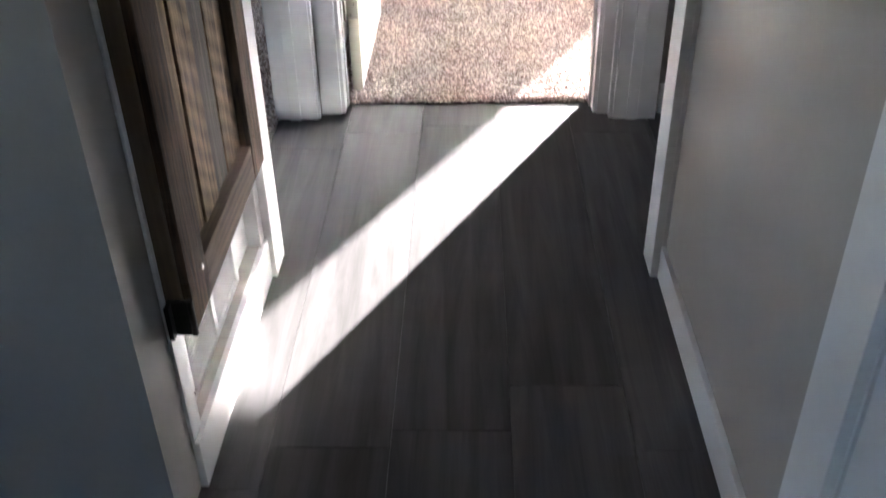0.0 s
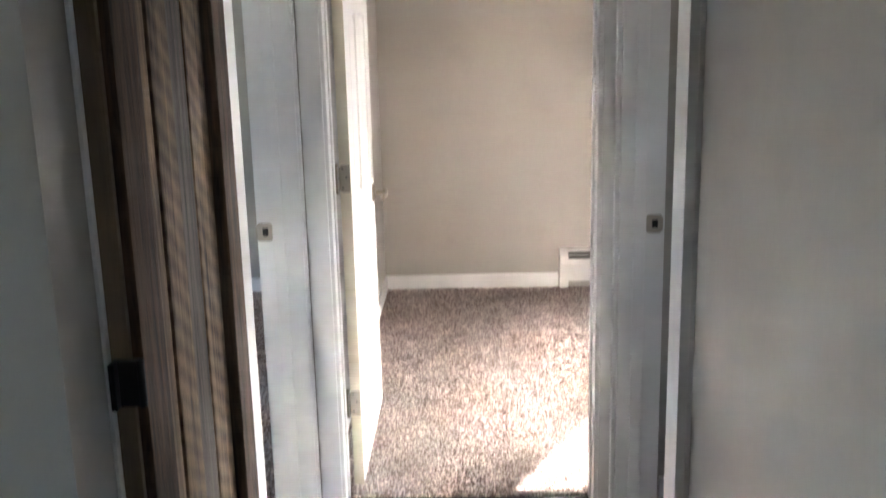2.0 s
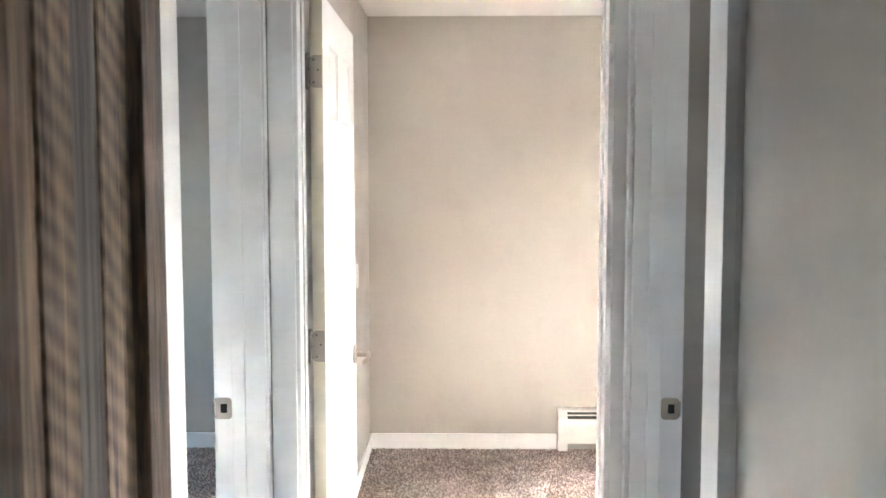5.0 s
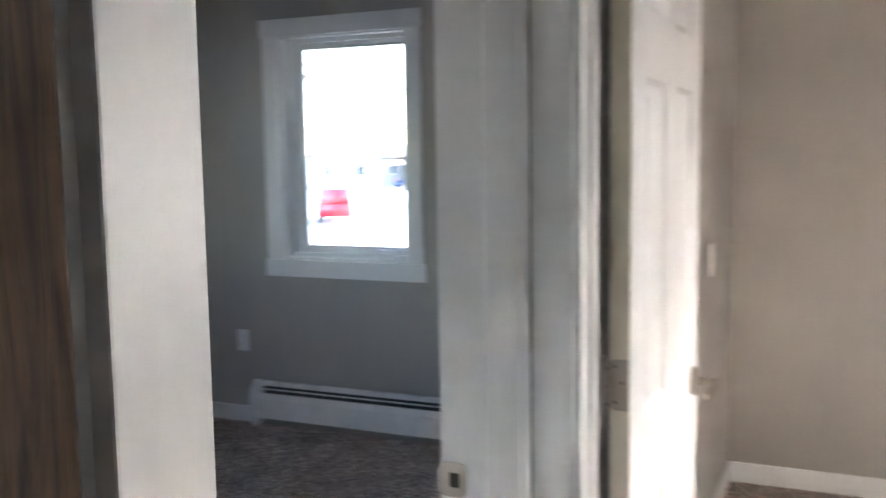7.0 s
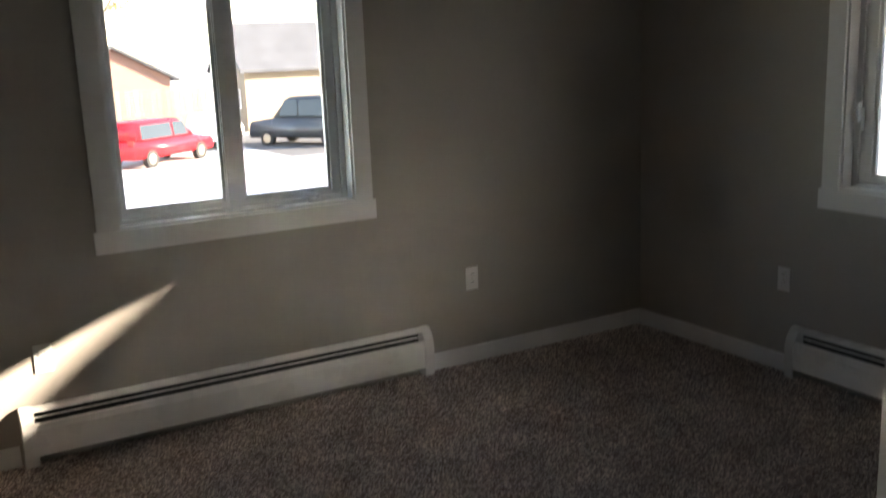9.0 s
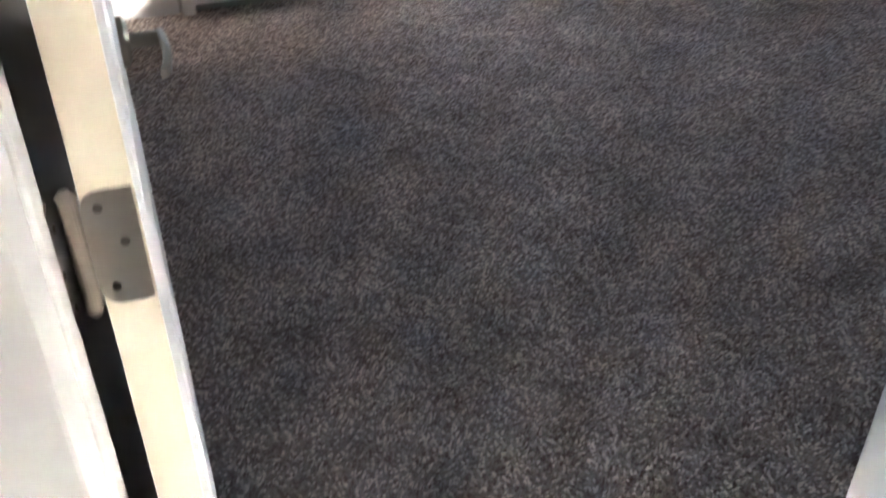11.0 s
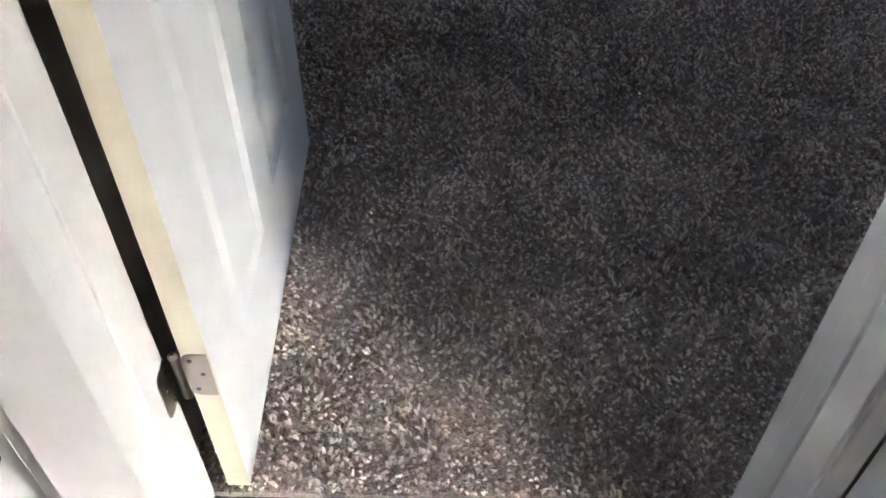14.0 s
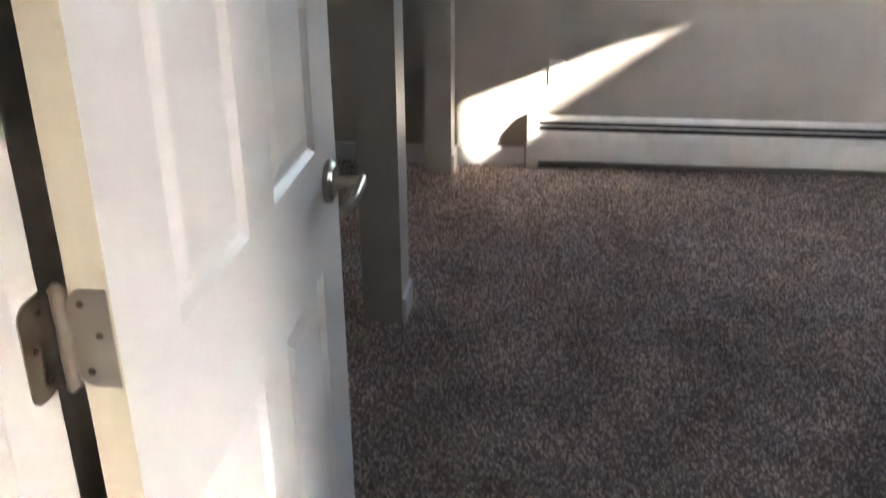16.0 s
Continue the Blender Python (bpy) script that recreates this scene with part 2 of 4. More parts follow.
def wall_mesh(axis, span, depth, height, holes):
    """A wall with thickness along axis 'x' or 'y', and rectangular holes (u0, u1, z0, z1) that go through it."""
    us = sorted({span[0], span[1], *[h[0] for h in holes], *[h[1] for h in holes]})
    zs = sorted({height[0], height[1], *[h[2] for h in holes], *[h[3] for h in holes]})
    us = [u for u in us if span[0] <= u <= span[1]]
    zs = [z for z in zs if height[0] <= z <= height[1]]
    bm, seen = bmesh.new(), {}

    def vert(u, d, z):
        key = (round(u, 4), round(d, 4), round(z, 4))
        if key not in seen:
            seen[key] = bm.verts.new((u, d, z) if axis == "x" else (d, u, z))
        return seen[key]

    def full(i, k):
        if not (0 <= i < len(us) - 1 and 0 <= k < len(zs) - 1):
            return False
        u, z = (us[i] + us[i + 1]) / 2, (zs[k] + zs[k + 1]) / 2
        return not any(h[0] < u < h[1] and h[2] < z < h[3] for h in holes)

    d0, d1 = depth
    for i in range(len(us) - 1):
        for k in range(len(zs) - 1):
            if not full(i, k):
                continue
            u0, u1, z0, z1 = us[i], us[i + 1], zs[k], zs[k + 1]
            quads = [((u0, d0, z0), (u1, d0, z0), (u1, d0, z1), (u0, d0, z1)), ((u0, d1, z0), (u0, d1, z1), (u1, d1, z1), (u1, d1, z0))]
            if not full(i - 1, k):
                quads.append(((u0, d0, z0), (u0, d0, z1), (u0, d1, z1), (u0, d1, z0)))
            if not full(i + 1, k):
                quads.append(((u1, d0, z0), (u1, d1, z0), (u1, d1, z1), (u1, d0, z1)))
            if not full(i, k - 1):
                quads.append(((u0, d0, z0), (u0, d1, z0), (u1, d1, z0), (u1, d0, z0)))
            if not full(i, k + 1):
                quads.append(((u0, d0, z1), (u1, d0, z1), (u1, d1, z1), (u0, d1, z1)))
            for q in quads:
                bm.faces.new([vert(*p) for p in q])
    return bm


# ---- the plan, in metres ----
HL, HR = -0.493, 0.472          # hall wall faces
TH = 0.12                       # partition thickness
HALL_H, ROOM_H = 2.15, 2.42
FRONT = 2.715                   # inner face of the front outside wall
WEST = -4.01                    # inner face of the west outside wall
CLOS = -0.86                    # front face of the closet wall
BACK = -5.6
OUT = 0.2                       # outside wall thickness
EAST = 3.4
D0, D1 = -0.825, -0.052           # side doorways, along the hall
WIN_Z = (0.915, 2.06)
W2 = (-2.742, -2.014)            # bedroom front window
W1 = (-0.074, 0.982)            # bedroom west window
WA = (1.49, 2.70)
WA_Z = (0.66, 1.77)            # far room front window

# walls
wf = wall_mesh("x", (WEST - OUT, EAST + OUT), (FRONT, FRONT + OUT), (-0.1, 2.6), [(*W2, *WIN_Z), (*WA, *WA_Z)])
solid("wall_front", wf, PAINT, "warm grey painted outside wall with two windows", "wall")
ww = wall_mesh("y", (BACK, FRONT), (WEST - OUT, WEST), (-0.1, 2.6), [(*W1, *WIN_Z), (-4.1, -3.2, 0.915, 2.06)])
solid("wall_west", ww, PAINT, "warm grey painted outside wall with a window", "wall")
solid("wall_east", wall_mesh("y", (BACK, FRONT), (EAST, EAST + OUT), (-0.1, 2.6), [(-2.1, -1.5, 1.3, 2.06)]), PAINT, "warm grey painted outside wall", "wall")
solid("wall_back", wall_mesh("x", (WEST - OUT, EAST + OUT), (BACK - OUT, BACK), (-0.1, 2.6), []), PAINT, "warm grey painted back wall", "wall")
solid("wall_hall_end", wall_mesh("x", (HL - TH, EAST), (0, TH), (0, 2.55), [(-0.415, 0.422, -1, 2.076)]), PAINT,
      "grey painted hall end wall with a doorway", "wall")
solid("wall_room_side", wall_mesh("y", (TH, FRONT), (-0.60, -0.48), (0, 2.55), []), PAINT, "warm grey painted partition between two rooms", "wall")
solid("wall_hall_left", wall_mesh("y", (-1.60, 0), (HL - TH, HL), (0, 2.55), [(D0 - 0.02, D1 + 0.02, -1, 2.076), (-1.556, -0.945, 0.11, 2.06)]), PAINT_M,
      "grey painted hall wall with a doorway and a closet", "wall")
solid("wall_near", wall_mesh("x", (WEST, HL), (-1.72, -1.60), (0, 2.55), []), PAINT_M, "grey painted wall in the shade", "wall")
solid("wall_hall_right", wall_mesh("y", (BACK, 0), (HR, HR + TH), (0, 2.55), [(D0 - 0.02, D1 + 0.02, -1, 2.076), (-2.73, -1.94, -1, 2.05)]), PAINT,
      "grey painted hall wall with two doorways and scuffs", "wall")
solid("wall_closet", wall_mesh("x", (WEST, HL - TH), (CLOS - TH, CLOS), (0, 2.55), [(-2.49, -1.26, -1, 2.05), (-3.86, -2.635, -1, 2.05)]), PAINT,
      "grey painted closet wall with two open doorways", "wall")
solid("wall_utility", wall_mesh("y", (-1.60, CLOS - TH), (-1.25, -1.15), (0, 2.55), []), PAINT, "grey painted partition behind the closets", "wall")

# floors and ceilings
solid("floor", box((WEST - OUT, BACK - OUT, -0.12), (EAST + OUT, FRONT + OUT, -0.012)), SUBFLOOR, "dark floor base under the planks", "floor")
solid("ceiling", box((WEST - OUT, BACK - OUT, 2.60), (EAST + OUT, FRONT + OUT, 2.75)), CEIL, "plain roof deck over the rooms", "ceiling")
solid("ceiling_bedroom", box((WEST, -1.60, ROOM_H), (HL - TH, FRONT, ROOM_H + 0.1)), CEIL, "white painted bedroom ceiling", "ceiling")
solid("ceiling_far_room", box((-0.48, TH, ROOM_H), (EAST, FRONT, ROOM_H + 0.1)), CEIL, "white painted ceiling of the far room", "ceiling")
solid("ceiling_hall", box((HL, -1.72, HALL_H), (HR, 0, HALL_H + 0.3)), PAINT, "low grey painted hall ceiling", "ceiling")
solid("ceiling_side_room", box((HR + TH, BACK, ROOM_H), (EAST, 0, ROOM_H + 0.1)), CEIL, "white painted ceiling of the side room", "ceiling")
solid("ceiling_living_room", box((WEST, BACK, ROOM_H), (HR, -1.72, ROOM_H + 0.1)), CEIL, "white painted living room ceiling", "ceiling")
solid("carpet_bedroom", box((WEST, -1.60, -0.011), (-0.615, FRONT, 0.010)), CARPET, "taupe speckled twist-pile carpet", "carpet")
solid("carpet_far_room", box((-0.48, 0.085, -0.011), (EAST, FRONT, 0.010)), CARPET, "taupe speckled twist-pile carpet", "carpet")


# ---- trim ----
def trim_board(name, a, b, label, bevel=0.003):
    return solid(name, box(a, b, bevel), TRIM, label, "trim")


def skirting(a, b, face):
    """A baseboard along a wall from a to b; face is the way it looks, (x, y)."""
    (x0, y0), (x1, y1) = a, b
    top = 0.088 if face == (-1, 0) and x0 > 0 else 0.099
    if face[0]:
        return solid("baseboard", box((x0, y0, -0.011), (x0 + 0.012 * face[0], y1, top), 0.002), TRIM, "white painted flat baseboard", "baseboard")
    return solid("baseboard", box((x0, y0, -0.011), (x1, y0 + 0.012 * face[1], top), 0.002), TRIM, "white painted flat baseboard", "baseboard")


skirting((HR, -1.845), (HR, -0.922), (-1, 0))
skirting((WEST + 0.012, -1.72), (HL, -1.72), (0, -1))
skirting((WEST, -0.86), (WEST, -0.545), (1, 0))
skirting((WEST, 1.335), (WEST, FRONT), (1, 0))
skirting((WEST + 0.012, FRONT), (-2.950, FRONT), (0, -1))
skirting((-1.70, FRONT), (-0.60, FRONT), (0, -1))
skirting((-0.60, TH + 0.1), (-0.60, FRONT - 0.012), (-1, 0))
skirting((-0.48, TH + 0.1), (-0.48, FRONT - 0.012), (1, 0))
skirting((-0.48, FRONT), (0.572, FRONT), (0, -1))
skirting((-2.635, CLOS), (-2.49, CLOS), (0, 1))
skirting((WEST + 0.012, CLOS), (-3.86, CLOS), (0, 1))
skirting((WEST, -1.60), (WEST, CLOS - TH), (1, 0))
skirting((WEST + 0.012, -1.60), (-1.25, -1.60), (0, 1))
skirting((HR + TH + 0.02, 0), (EAST, 0), (0, -1))


def door_frame(name, axis, lo, hi, d0, d1, top, stop, label):
    """A white jamb round a doorway: two sides, a head and the stops. axis: the way the doorway is wide."""
    fr = thing(name, label, "door frame", kind="structure")

    def b(u0, u1, v0, v1, z0, z1):
        return box((u0, v0, z0), (u1, v1, z1), 0.0025) if axis == "x" else box((v0, u0, z0), (v1, u1, z1), 0.0025)

    part("jamb", b(lo - 0.019, lo, d0, d1, -0.011, top + 0.019), TRIM, fr)
    part("jamb", b(hi, hi + 0.019, d0, d1, -0.011, top + 0.019), TRIM, fr)
    part("head_jamb", b(lo, hi, d0, d1, top, top + 0.019), TRIM, fr)
    s0, s1 = stop
    part("door_stop", b(lo, lo + 0.005, s0, s1, -0.011, top), TRIM, fr)
    part("door_stop", b(hi - 0.007, hi, s0, s1, -0.011, top), TRIM, fr)
    part("door_stop", b(lo + 0.011, hi - 0.011, s0, s1, top - 0.011, top), TRIM, fr)
    return fr


frame_a = door_frame("door_frame", "x", -0.402, 0.403, -0.006, TH - 0.004, 2.056, (0.045, 0.082), "white painted door frame at the end of the hall")
frame_b = door_frame("door_frame", "y", D0, D1, HL - TH - 0.006, HL + 0.006, 2.056, (-0.575, -0.54), "white painted bedroom door frame with a strike plate")
frame_r = door_frame("door_frame", "y", D0, D1, HR - 0.008, HR + TH + 0.006, 2.056, (0.505, 0.54), "white painted side door frame with a strike plate")
frame_c = door_frame("door_frame", "y", -2.71, -1.96, HR - 0.006, HR + TH + 0.006, 2.03, (0.505, 0.54), "white painted door frame of a closed door")


def casing(parent, axis, u0, u1, v, out, z0, z1):
    """One flat casing board on a wall face v, standing out by out."""
    bm = bmesh.new()
    a, b = ((u0, v, z0), (u1, v + out, z1)) if axis == "x" else ((v, u0, z0), (v + out, u1, z1))
    add_box(bm, a, b, 0.003)
    return part("casing", bm, TRIM, parent)


# hall side casings
casing(frame_a, "x", -0.478, -0.413, 0, -0.014, -0.011, 2.069)
casing(frame_a, "x", 0.416, 0.452, 0, -0.014, -0.011, 2.069)
casing(frame_a, "x", -0.478, 0.452, 0, -0.016, 2.069, 2.143)
for fr, wall, way, deep in ((frame_b, HL, 1, 0.026), (frame_r, HR - 0.009, -1, 0.021)):
    casing(fr, "y", D0 - 0.102, D0 + 0.001, wall, deep * way, -0.011, 2.066)
    casing(fr, "y", D1 + 0.006, -0.016, wall, 0.013 * way, -0.011, 2.066)
    casing(fr, "y", D0 - 0.102, -0.016, wall, (deep + 0.001) * way, 2.066, 2.143)
solid("trim_packing", box((HR, D0 - 0.102, 0), (HR - 0.009, D0 - 0.006, 2.143)), TRIM, "white packing strip behind the casing", "trim")
casing(frame_c, "y", -1.954, -1.845, HR, -0.022, -0.011, 2.036)
casing(frame_c, "y", -2.82, -2.716, HR, -0.022, -0.011, 2.036)
casing(frame_c, "y", -2.82, -1.845, HR, -0.023, 2.036, 2.12)
# room side casings
casing(frame_a, "x", -0.468, -0.422, TH, 0.013, 0.0, 2.13)
casing(frame_a, "x", 0.424, 0.48, TH, 0.013, 0.0, 2.13)
casing(frame_b, "y", D0 - 0.04, D0 - 0.008, HL - TH, -0.012, 0.0, 2.13)
casing(frame_b, "y", D1 + 0.006, D1 + 0.066, HL - TH, -0.012, 0.0, 2.13)

# ---- windows ----
def ring(u0, u1, z0, z1, a0, a1, c0, c1, v0, v1):
    """A frame: the outer rectangle u0..u1, z0..z1 less the inner a0..a1, c0..c1, from depth v0 to v1."""
    bm = bmesh.new()
    add_box(bm, (u0, v0, z0), (a0, v1, z1), 0.002)
    add_box(bm, (a1, v0, z0), (u1, v1, z1), 0.002)
    add_box(bm, (a0, v0, z0), (a1, v1, c0), 0.002)
    add_box(bm, (a0, v0, c1), (a1, v1, z1), 0.002)
    return bm


def make_window(name, at, span, panes, crank, latch, label, zs=WIN_Z):
    """A white vinyl casement window in an opening; local x along the wall, y outwards. panes: (sash u0, u1, glass u0, u1)."""
    w = thing(name, label, "window", kind="structure", at=at)
    u0, u1 = span
    z0, z1 = zs
    c0, c1 = z0 + 0.070, z1 - 0.066
    cw = 0.086
    part("casing", box((u0 - cw, -0.014, z0), (u0, 0, z1), 0.003), TRIM, w)
    part("casing", box((u1, -0.014, z0), (u1 + cw, 0, z1), 0.003), TRIM, w)
    part("head_casing", box((u0 - cw - 0.012, -0.017, z1), (u1 + cw + 0.012, 0, z1 + 0.088), 0.003), TRIM, w)
    part("sill", box((u0 - cw - 0.012, -0.019, z0 - 0.09), (u1 + cw + 0.012, 0, z0), 0.003), TRIM, w)
    part("reveal", ring(u0, u1, z0, z1, u0 + 0.010, u1 - 0.010, z0 + 0.010, z1 - 0.010, 0.0, 0.062), TRIM, w)
    part("window_frame", ring(u0, u1, z0, z1, u0 + 0.034, u1 - 0.034, z0 + 0.030, z1 - 0.030, 0.063, 0.115), VINYL, w)
    for k, (s0, s1, g0, g1) in enumerate(panes):
        if k:
            part("mullion", box((panes[k - 1][1], 0.066, z0 + 0.03), (s0, 0.115, z1 - 0.03), 0.003), VINYL, w)
        sash = part("sash", ring(s0, s1, z0 + 0.032, z1 - 0.032, g0 - 0.014, g1 + 0.014, c0 - 0.014, c1 + 0.014, 0.072, 0.112), VINYL, w)
        part("glazing_bead", ring(g0 - 0.014, g1 + 0.014, c0 - 0.014, c1 + 0.014, g0, g1, c0, c1, 0.082, 0.104), VINYL, sash)
        pane = part("pane", box((g0 - 0.004, 0.091, c0 - 0.004), (g1 + 0.004, 0.095, c1 + 0.004)), GLASS, sash)
        pane.visible_shadow = False
    if crank is not None:
        bm = box((crank - 0.035, 0.030, z0 + 0.010), (crank + 0.035, 0.062, z0 + 0.028), 0.006)
        add_tube(bm, (crank, 0.045, z0 + 0.02), (crank + 0.012, 0.035, z0 + 0.045), 0.007)
        add_tube(bm, (crank + 0.012, 0.035, z0 + 0.045), (crank - 0.075, 0.028, z0 + 0.058), 0.006, 0.008)
        part("crank_handle", bm, VINYL, w)
    if latch is not None:
        for z in (1.22, 1.75):
            bm = box((latch, 0.045, z - 0.05), (latch + 0.016, 0.072, z + 0.05), 0.004)
            add_box(bm, (latch + 0.002, 0.026, z - 0.012), (latch + 0.014, 0.05, z + 0.07), 0.004)
            part("latch", bm, VINYL, w)
    return w


make_window("window_1", pose(0, FRONT, 0), W2, [(W2[0] + 0.036, W2[1] - 0.036, -2.636, -2.062)], -2.13, W2[0] + 0.036,
            "white single casement window with flat casing")
make_window("window_2", pose(WEST, 0, 0, 0, 0, 90), W1, [(W1[0] + 0.036, 0.412, -0.018, 0.392), (0.478, W1[1] - 0.036, 0.500, 0.890)], 0.81, None,
            "white double window, one casement and one fixed pane")
make_window("window_3", pose(0, FRONT, 0), WA, [(WA[0] + 0.036, 2.06, 1.608, 2.02), (2.12, WA[1] - 0.036, 2.155, 2.63)], None, None,
            "white double window in the sunny far room", WA_Z)
# out of view; placed and sized for the blue daylight reaching the hall
make_window("window_4", pose(WEST, 0, 0, 0, 0, 90), (-4.1, -3.2), [(-4.064, -3.236, -4.03, -3.27)], None, None,
            "unseen white living room window sized for the hall's sky light")
# added out of view, only to let some daylight into the side room
make_window("unseen_fill_window", pose(EAST, 0, 0, 0, 0, -90), (1.5, 2.1), [(1.536, 2.064, 1.57, 2.03)], None, None,
            "small unseen window added to brighten the side room", (1.3, 2.06))


# ---- doors ----
def panel_mesh(u0, u1, z0, z1, thick):
    """A raised and fielded door panel, moulded on both faces; face at y 0 looks to -y."""
    bm = bmesh.new()
    steps = ((0.0, 0.0), (0.004, 0.0035), (0.011, 0.0080), (0.017, 0.0080), (0.036, 0.0022), (0.040, 0.0018))
    for side in (0, 1):
        loops = []
        for inset, deep in steps:
            y = deep if side == 0 else thick - deep
            loops.append([bm.verts.new(p) for p in ((u0 + inset, y, z0 + inset), (u1 - inset, y, z0 + inset), (u1 - inset, y, z1 - inset), (u0 + inset, y, z1 - inset))])
        for a, b in zip(loops, loops[1:]):
            for i in range(4):
                bm.faces.new((a[i], a[(i + 1) % 4], b[(i + 1) % 4], b[i]))
        bm.faces.new(loops[-1])
        if side == 0:
            first = loops[0]
        else:
            for i in range(4):
                bm.faces.new((first[i], first[(i + 1) % 4], loops[0][(i + 1) % 4], loops[0][i]))
    return bm


def rounded_plate(w, h, t, r=0.016, corners=(1, 1, 1, 1)):
    """A plate in the x-z plane from x 0 to w, centred on z 0, with thickness t along y and rounded corners."""
    pts = []
    for k, (cx, cz, a0) in enumerate(((w - r, h / 2 - r, 0), (r, h / 2 - r, 90), (r, -h / 2 + r, 180), (w - r, -h / 2 + r, 270))):
        if corners[k]:
            for i in range(6):
                a = radians(a0 + 18 * i)
                pts.append((cx + r * math.cos(a), cz + r * math.sin(a)))
        else:
            pts.append((w if k in (0, 3) else 0, h / 2 if k in (0, 1) else -h / 2))
    bm = bmesh.new()
    a = [bm.verts.new((x, 0, z)) for x, z in pts]
    b = [bm.verts.new((x, t, z)) for x, z in pts]
    bm.faces.new(a), bm.faces.new(b[::-1])
    for i in range(len(pts)):
        k = (i + 1) % len(pts)
        bm.faces.new((a[i], b[i], b[k], a[k]))
    return bm


def place(bm, m):
    bmesh.ops.transform(bm, matrix=m, verts=bm.verts)
    return bm


def lever_handle(door, u, z, y, way):
    """Rose, neck and a flat lever that points back to the hinges. way: -1 looks to -y, 1 to +y."""
    rose = part("handle", add_tube(tube((u, y, z), (u, y + 0.008 * way, z), 0.034, n=28), (u, y + 0.008 * way, z), (u, y + 0.013 * way, z), 0.031, 0.024, 28),
                NICKEL, door, "satin nickel lever handle")
    part("neck", tube((u, y + 0.012 * way, z), (u, y + 0.058 * way, z), 0.011, 0.0095, 18), NICKEL, rose)
    bm = bmesh.new()
    pts = [(0.012, 0.054, 0.0, 0.011), (-0.02, 0.056, 0.0, 0.011), (-0.06, 0.057, -0.002, 0.010), (-0.098, 0.052, -0.006, 0.009), (-0.108, 0.046, -0.008, 0.008)]
    loops = []
    for du, dy, dz, h in pts:
        loops.append([bm.verts.new((u + du, y + (dy + e) * way, z + dz + s)) for e, s in ((-0.005, -h), (0.005, -h * 0.8), (0.005, h * 0.8), (-0.005, h))])
    for a, b in zip(loops, loops[1:]):
        for i in range(4):
            bm.faces.new((a[i], a[(i + 1) % 4], b[(i + 1) % 4], b[i]))
    bm.faces.new(loops[0]), bm.faces.new(loops[-1])
    bmesh.ops.bevel(bm, geom=list(bm.edges), offset=0.002, segments=1, affect="EDGES")
    part("lever", bm, NICKEL, rose)


def panel_door(name, at, label, hinges, jamb_off, width=0.762, thick=0.035, top=2.046):
    """A white moulded six-panel door. Local x runs from the hinge edge, the near face is at y 0."""
    d = thing(name, label, "door", at=at)
    us = [0.0, 0.122, 0.330, 0.432, 0.640, width]
    zs = [0.018, 0.218, 0.785, 0.978, 1.595, 1.715, 1.925, top]
    bm = bmesh.new()
    for a, b in ((0, 1), (2, 3), (4, 5)):
        add_box(bm, (us[a], 0, zs[0]), (us[b], thick, zs[-1]))
    for a, b in ((1, 2), (3, 4)):
        for c in (0, 2, 4, 6):
            add_box(bm, (us[a], 0, zs[c]), (us[b], thick, zs[c + 1]))
    bmesh.ops.remove_doubles(bm, verts=bm.verts, dist=0.0001)
    part("door_leaf", bm, DOORW, d)
    for a in (1, 3):
        for c in (1, 3, 5):
            part("panel", panel_mesh(us[a], us[a + 1], zs[c], zs[c + 1], thick), DOORW, d)
    part("edge_strip", box((-0.0015, 0.0005, 0.013), (0.0, thick - 0.0005, top - 0.001)), CREAM, d, "cream primed hinge edge")
    part("latch_plate", box((width, 0.006, 0.91), (width + 0.0015, thick - 0.006, 0.97), 0.0004), NICKEL, d)
    lever_handle(d, width - 0.062, 0.912, 0.0, -1)
    lever_handle(d, width - 0.062, 0.912, thick, 1)
    for z in hinges:
        # leaf on the door's edge, barrel, and leaf on the jamb
        leaf = rounded_plate(0.034, 0.089, 0.002, 0.014, (0, 1, 1, 0))
        place(leaf, Matrix.Translation((-0.0036, thick + 0.001, z)) @ Matrix.Rotation(radians(-90), 4, "Z"))
        h = part("hinge", leaf, NICKEL, d, "satin nickel butt hinge with rounded corners")
        bm = tube((-0.005, thick + 0.007, z - 0.0445), (-0.005, thick + 0.007, z + 0.0445), 0.0062, n=16)
        add_tube(bm, (-0.005, thick + 0.007, z + 0.0445), (-0.005, thick + 0.007, z + 0.050), 0.0072, 0.003, 16)
        add_tube(bm, (-0.005, thick + 0.007, z - 0.050), (-0.005, thick + 0.007, z - 0.0445), 0.003, 0.0072, 16)
        part("barrel", bm, NICKEL, h)
        leaf2 = rounded_plate(0.036, 0.089, 0.002, 0.014, (1, 0, 0, 1))
        place(leaf2, Matrix.Translation((-0.045, jamb_off - 0.001, z)) @ Matrix.Rotation(radians(180), 4, "Z") @ Matrix.Translation((-0.036, -0.002, 0)))
        part("jamb_leaf", leaf2, NICKEL, h)
        for dz in (-0.030, 0.004, 0.032):
            v = thick - 0.010 - (0.012 if dz == 0.004 else 0.0)
            part("screw", tube((-0.0048, v, z + dz), (-0.0034, v, z + dz), 0.0030, 0.0034, 12), SCREW, h)
            u = -0.014 - (0.012 if dz == 0.004 else 0.0)
            part("screw", tube((u - 0.006, jamb_off - 0.004, z + dz), (u - 0.006, jamb_off - 0.0025, z + dz), 0.0030, 0.0034, 12), SCREW, h)
    return d


